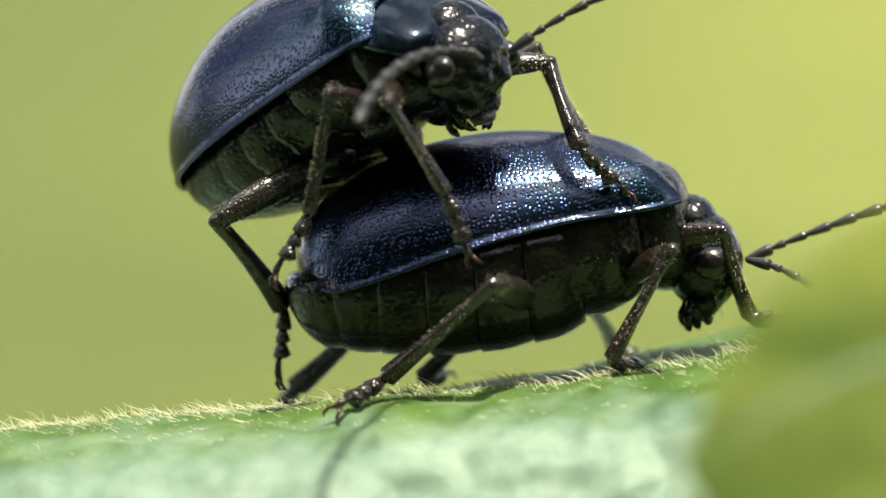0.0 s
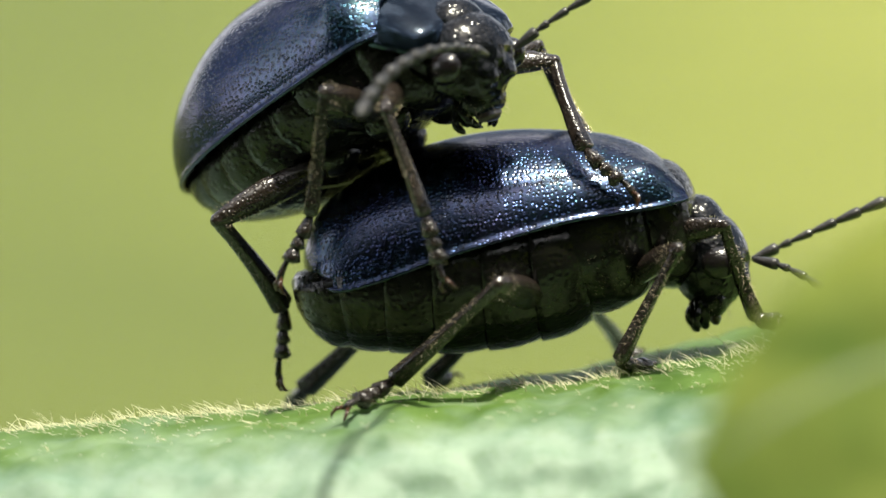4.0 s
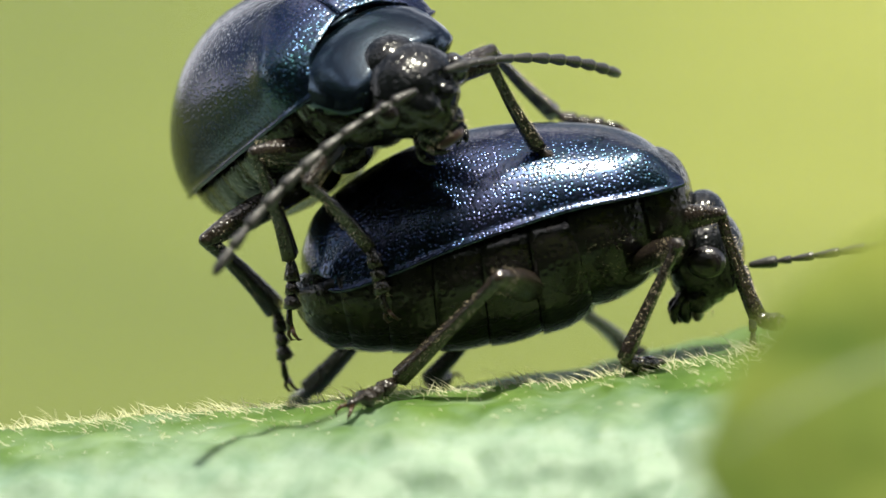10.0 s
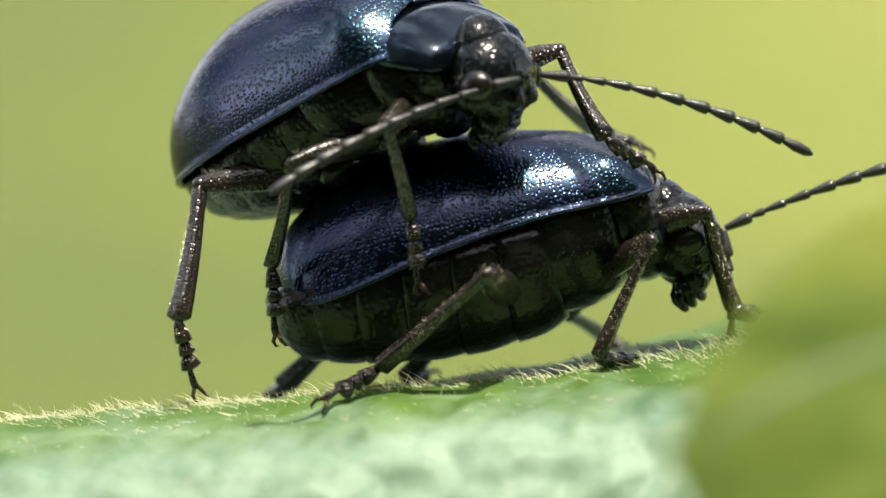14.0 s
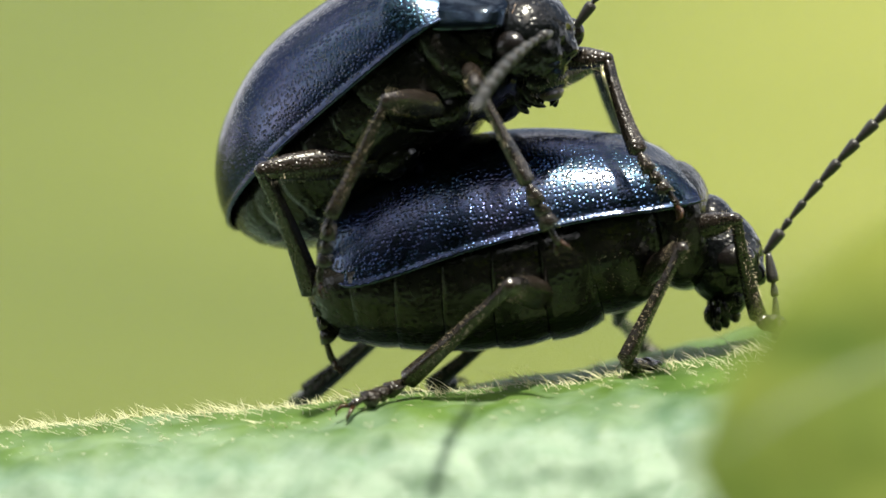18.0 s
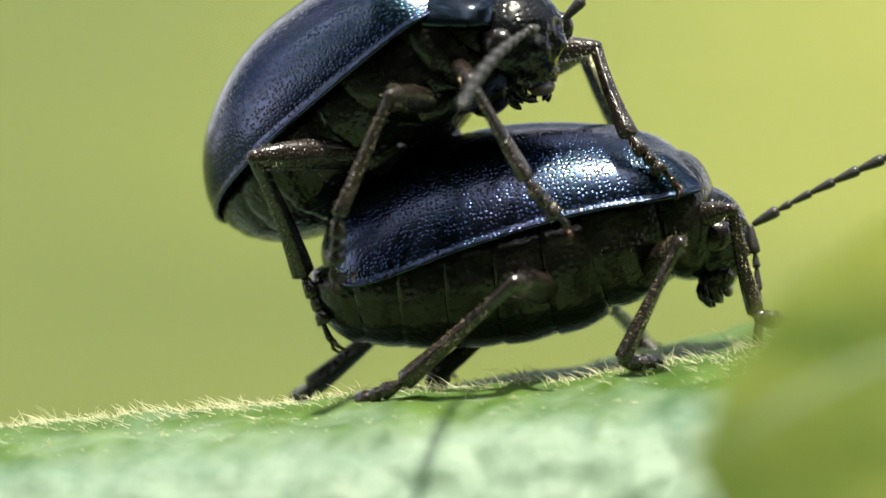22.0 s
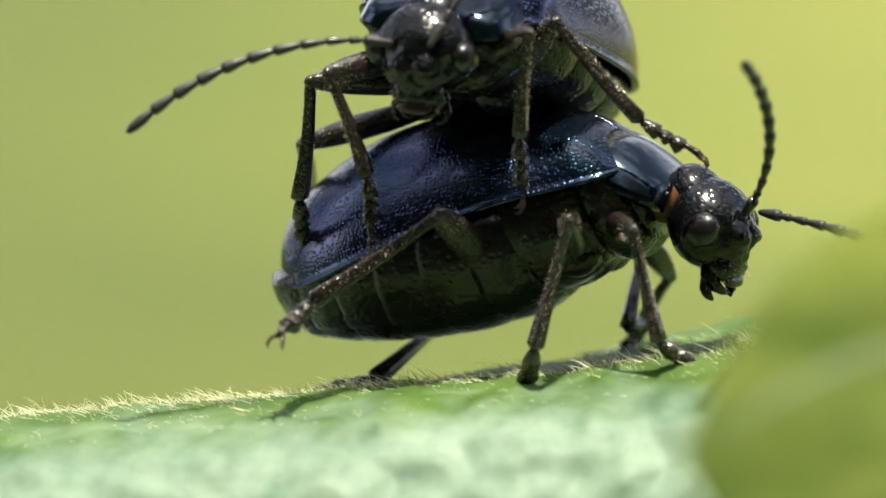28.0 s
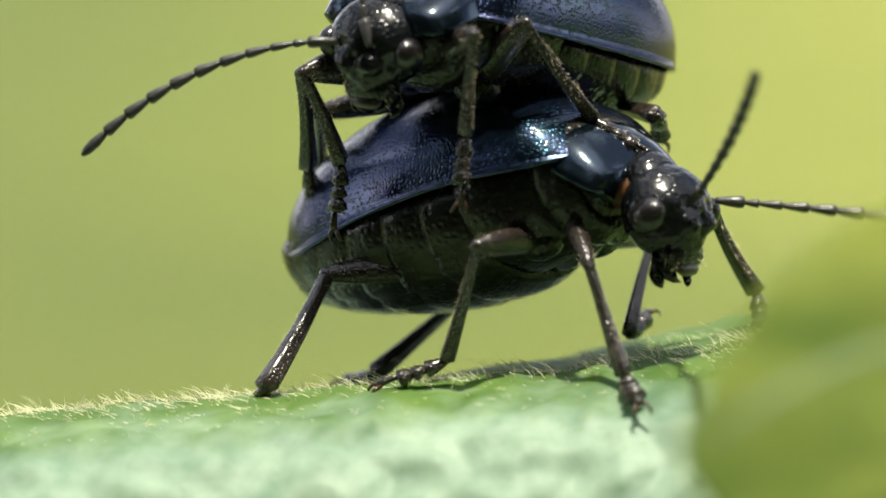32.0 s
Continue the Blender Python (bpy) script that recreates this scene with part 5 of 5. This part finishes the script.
LEGS["upper"]["middle", "left"] = [
        (0, 1.33, 0.26, 2.85, 2.15, 0.74, 1.31, 2.98, 1.31, 1.02),
        (7.5, 1.12, 0.38, 2.87, 1.98, 0.79, 1.34, 2.76, 0.12, 1.16),
        (8, 0.75, 0.49, 3.04, 1.78, 1.21, 1.75, 2.76, 1.14, 1.39),
        (8.5, 0.5, 0.62, 2.89, 1.57, 1.48, 1.73, 2.59, 1.43, 1.5),
        (9, 0.55, 0.59, 2.87, 1.57, 1.5, 1.71, 2.6, 1.44, 1.48),
        (10, 0.51, 0.45, 2.78, 1.45, 1.59, 1.76, 2.48, 1.54, 1.55),
        (11, 0.53, 0.53, 2.69, 1.44, 1.78, 1.78, 2.47, 1.74, 1.59),
        (12, 0.91, 0.74, 2.71, 1.71, 2.04, 1.76, 2.64, 1.63, 1.5),
        (13, 1.54, 0.86, 2.5, 2.38, 2.03, 1.43, 3.1, 1.28, 1.25),
        (16, 2.01, 0.62, 2.52, 2.54, 1.95, 1.43, 3.17, 1.19, 1.09),
        (23, 1.81, 0.63, 2.68, 2.42, 1.84, 1.49, 3.13, 1.15, 1.14),
        (25, 1.43, -0.63, 2.87, 2.25, 0.62, 1.87, 3.2, 0.54, 1.44),
        (25.5, 1.15, -0.14, 2.96, 2.3, 0.45, 1.71, 3.25, 0.37, 1.27),
        (27.5, 0.96, 0, 2.99, 2.29, 0.26, 1.81, 3.27, 0.18, 1.44),
        (28, 1.55, -2.01, 3.21, 2.72, -2.05, 1.85, 3.63, -2.14, 1.31),
        (29, 1.12, -2.25, 3.28, 2.27, -1.73, 1.99, 3.27, -1.8, 1.7),
        (30, 1.25, -1.87, 3.41, 1.99, -0.86, 2.12, 2.95, -0.54, 1.85),
        (32, 1.16, -2.12, 3.17, 2.12, -1.48, 1.8, 3.01, -1.56, 1.25),
    ]
LEGS["upper"]["hind", "left"] = [
        (0, -2.32, 1.32, 1.02, -1.37, 3.15, 0.6, -0.53, 2.51, 0.91),
        (24, -1.53, 1.86, 1.02, -0.72, 3.77, 0.68, 0.12, 3.07, 0.75),
        (27.5, 0.78, 1.99, 2.08, 0.28, 0.01, 1.59, 0.93, 0.89, 1.51),
        (28, 2.4, 1.55, 1.66, 1.71, -0.43, 1.59, 2.37, 0.42, 1.35),
        (30, 2.29, 1.49, 1.73, 3.07, -0.45, 1.81, 3.16, 0.57, 1.4),
        (32, 2.28, 1.61, 1.8, 3.06, -0.34, 1.76, 3.16, 0.65, 1.27),
    ]


def blend(rows, t):
    """Values at t, easing from row to row."""
    if t <= rows[0][0]:
        return rows[0][1:]
    for a, b in zip(rows, rows[1:]):
        if t <= b[0]:
            s = (t - a[0]) / (b[0] - a[0])
            s = s * s * (3 - 2 * s)
            return [u + (v - u) * s for u, v in zip(a[1:], b[1:])]
    return rows[-1][1:]


def along(at, way, up):
    """A pose at a spot whose x runs along way and whose z leans to up."""
    x = way.normalized()
    y = up.cross(x)
    y = y.normalized() if y.length > 1e-4 else x.orthogonal().normalized()
    z = x.cross(y)
    m = Matrix((x, y, z)).transposed().to_4x4()
    m.translation = at * MM
    return m


def bend_leg(hip, ankle, knee, toe, lengths):
    """Knee, ankle and toe for bones of fixed length."""
    lf, lt, ls = lengths
    way = ankle - hip
    d = min(max(way.length, abs(lf - lt) + 0.05), (lf + lt) * 0.995)
    way.normalize()
    a = (lf * lf - lt * lt + d * d) / (2 * d)
    h = math.sqrt(max(0.0, lf * lf - a * a))
    out = knee - hip
    out -= way * out.dot(way)
    out = out.normalized() if out.length > 1e-4 else way.orthogonal().normalized()
    k = hip + way * a + out * h
    e = hip + way * d
    return k, e, e + (toe - e).normalized() * ls, out


TIMES = [i * 0.25 for i in range(129)]


def antenna_way(angle, lean):
    a, e = radians(angle), radians(lean)
    return Vector((math.cos(a) * math.cos(e), -math.sin(e), math.sin(a) * math.cos(e)))


def motions():
    for key, (beetle, head, legs, antennae, shield), size in (("under", under, UNDER_SIZE), ("upper", upper, UPPER_SIZE)):
        body, heads = BODY[key], HEADS[key]
        whole, head_rows, shield_rows = [], [], []
        leg_rows = {k: ([], [], []) for k in legs}
        ant_rows = {k: [[] for _ in ANT] for k in antennae}
        for t in TIMES:
            x, y, z, roll, pitch, yaw = blend(body, t)
            m = pose(x * MM, y * MM, z * MM, roll, pitch, yaw)
            whole.append((t, m))
            inside = (Matrix.Translation((x, y, z)) @ m.to_3x3().to_4x4() @ Matrix.Scale(size, 4)).inverted()
            droop = blend(DROOPS[key], t)[0]
            tuck = blend(TUCKS[key], t)[0]
            shield_rows.append((t, nod(droop) @ pose(-0.1 * tuck * MM, 0, -0.2 * tuck * MM)))
            hp, hy, hr, out = blend(heads, t)
            neck = nodded(NECK + Vector((out, 0, 0)), droop)
            hm = pose(neck.x * MM, neck.y * MM, neck.z * MM, hr, hp, hy)
            head_rows.append((t, hm))
            turn = (m.to_3x3() @ hm.to_3x3()).inverted()
            for name, pieces in antennae.items():
                a0, e0, a1, e1 = blend(FEELERS[key][name], t)
                s = -1 if name == "right" else 1
                spot = Vector((0.55, s * 0.24, 0.55))
                for i, length in enumerate(ANT):
                    f = i / 10
                    way = turn @ antenna_way(a0 + (a1 - a0) * f, e0 + (e1 - e0) * f)
                    ant_rows[name][i].append((t, along(spot, way, Vector((0.2, 0.1, 1)))))
                    spot = spot + way * length * 0.98
            for (which, name), pieces in legs.items():
                v = blend(LEGS[key][which, name], t)
                knee, ankle, toe = (inside @ Vector(v[i:i + 3]) for i in (0, 3, 6))
                s = -1 if name == "right" else 1
                hx, hy2, hz = SEATS[which]
                hip = Vector((hx, s * hy2, hz))
                if which == "fore":
                    hip = nodded(hip, droop)
                k, e, w, out = bend_leg(hip, ankle, knee, toe, BONES[which])
                leg_rows[which, name][0].append((t, along(hip, k - hip, out)))
                leg_rows[which, name][1].append((t, along(k, e - k, out)))
                leg_rows[which, name][2].append((t, along(e, w - e, out * 0.5 + Vector((0, 0, 0.5)))))
        walk(beetle, whole)
        walk(shield, shield_rows)
        walk(head, head_rows)
        for name, pieces in antennae.items():
            for piece, rows in zip(pieces, ant_rows[name]):
                walk(piece, rows)
        for k, pieces in legs.items():
            for piece, rows in zip(pieces, leg_rows[k]):
                walk(piece, rows)


motions()
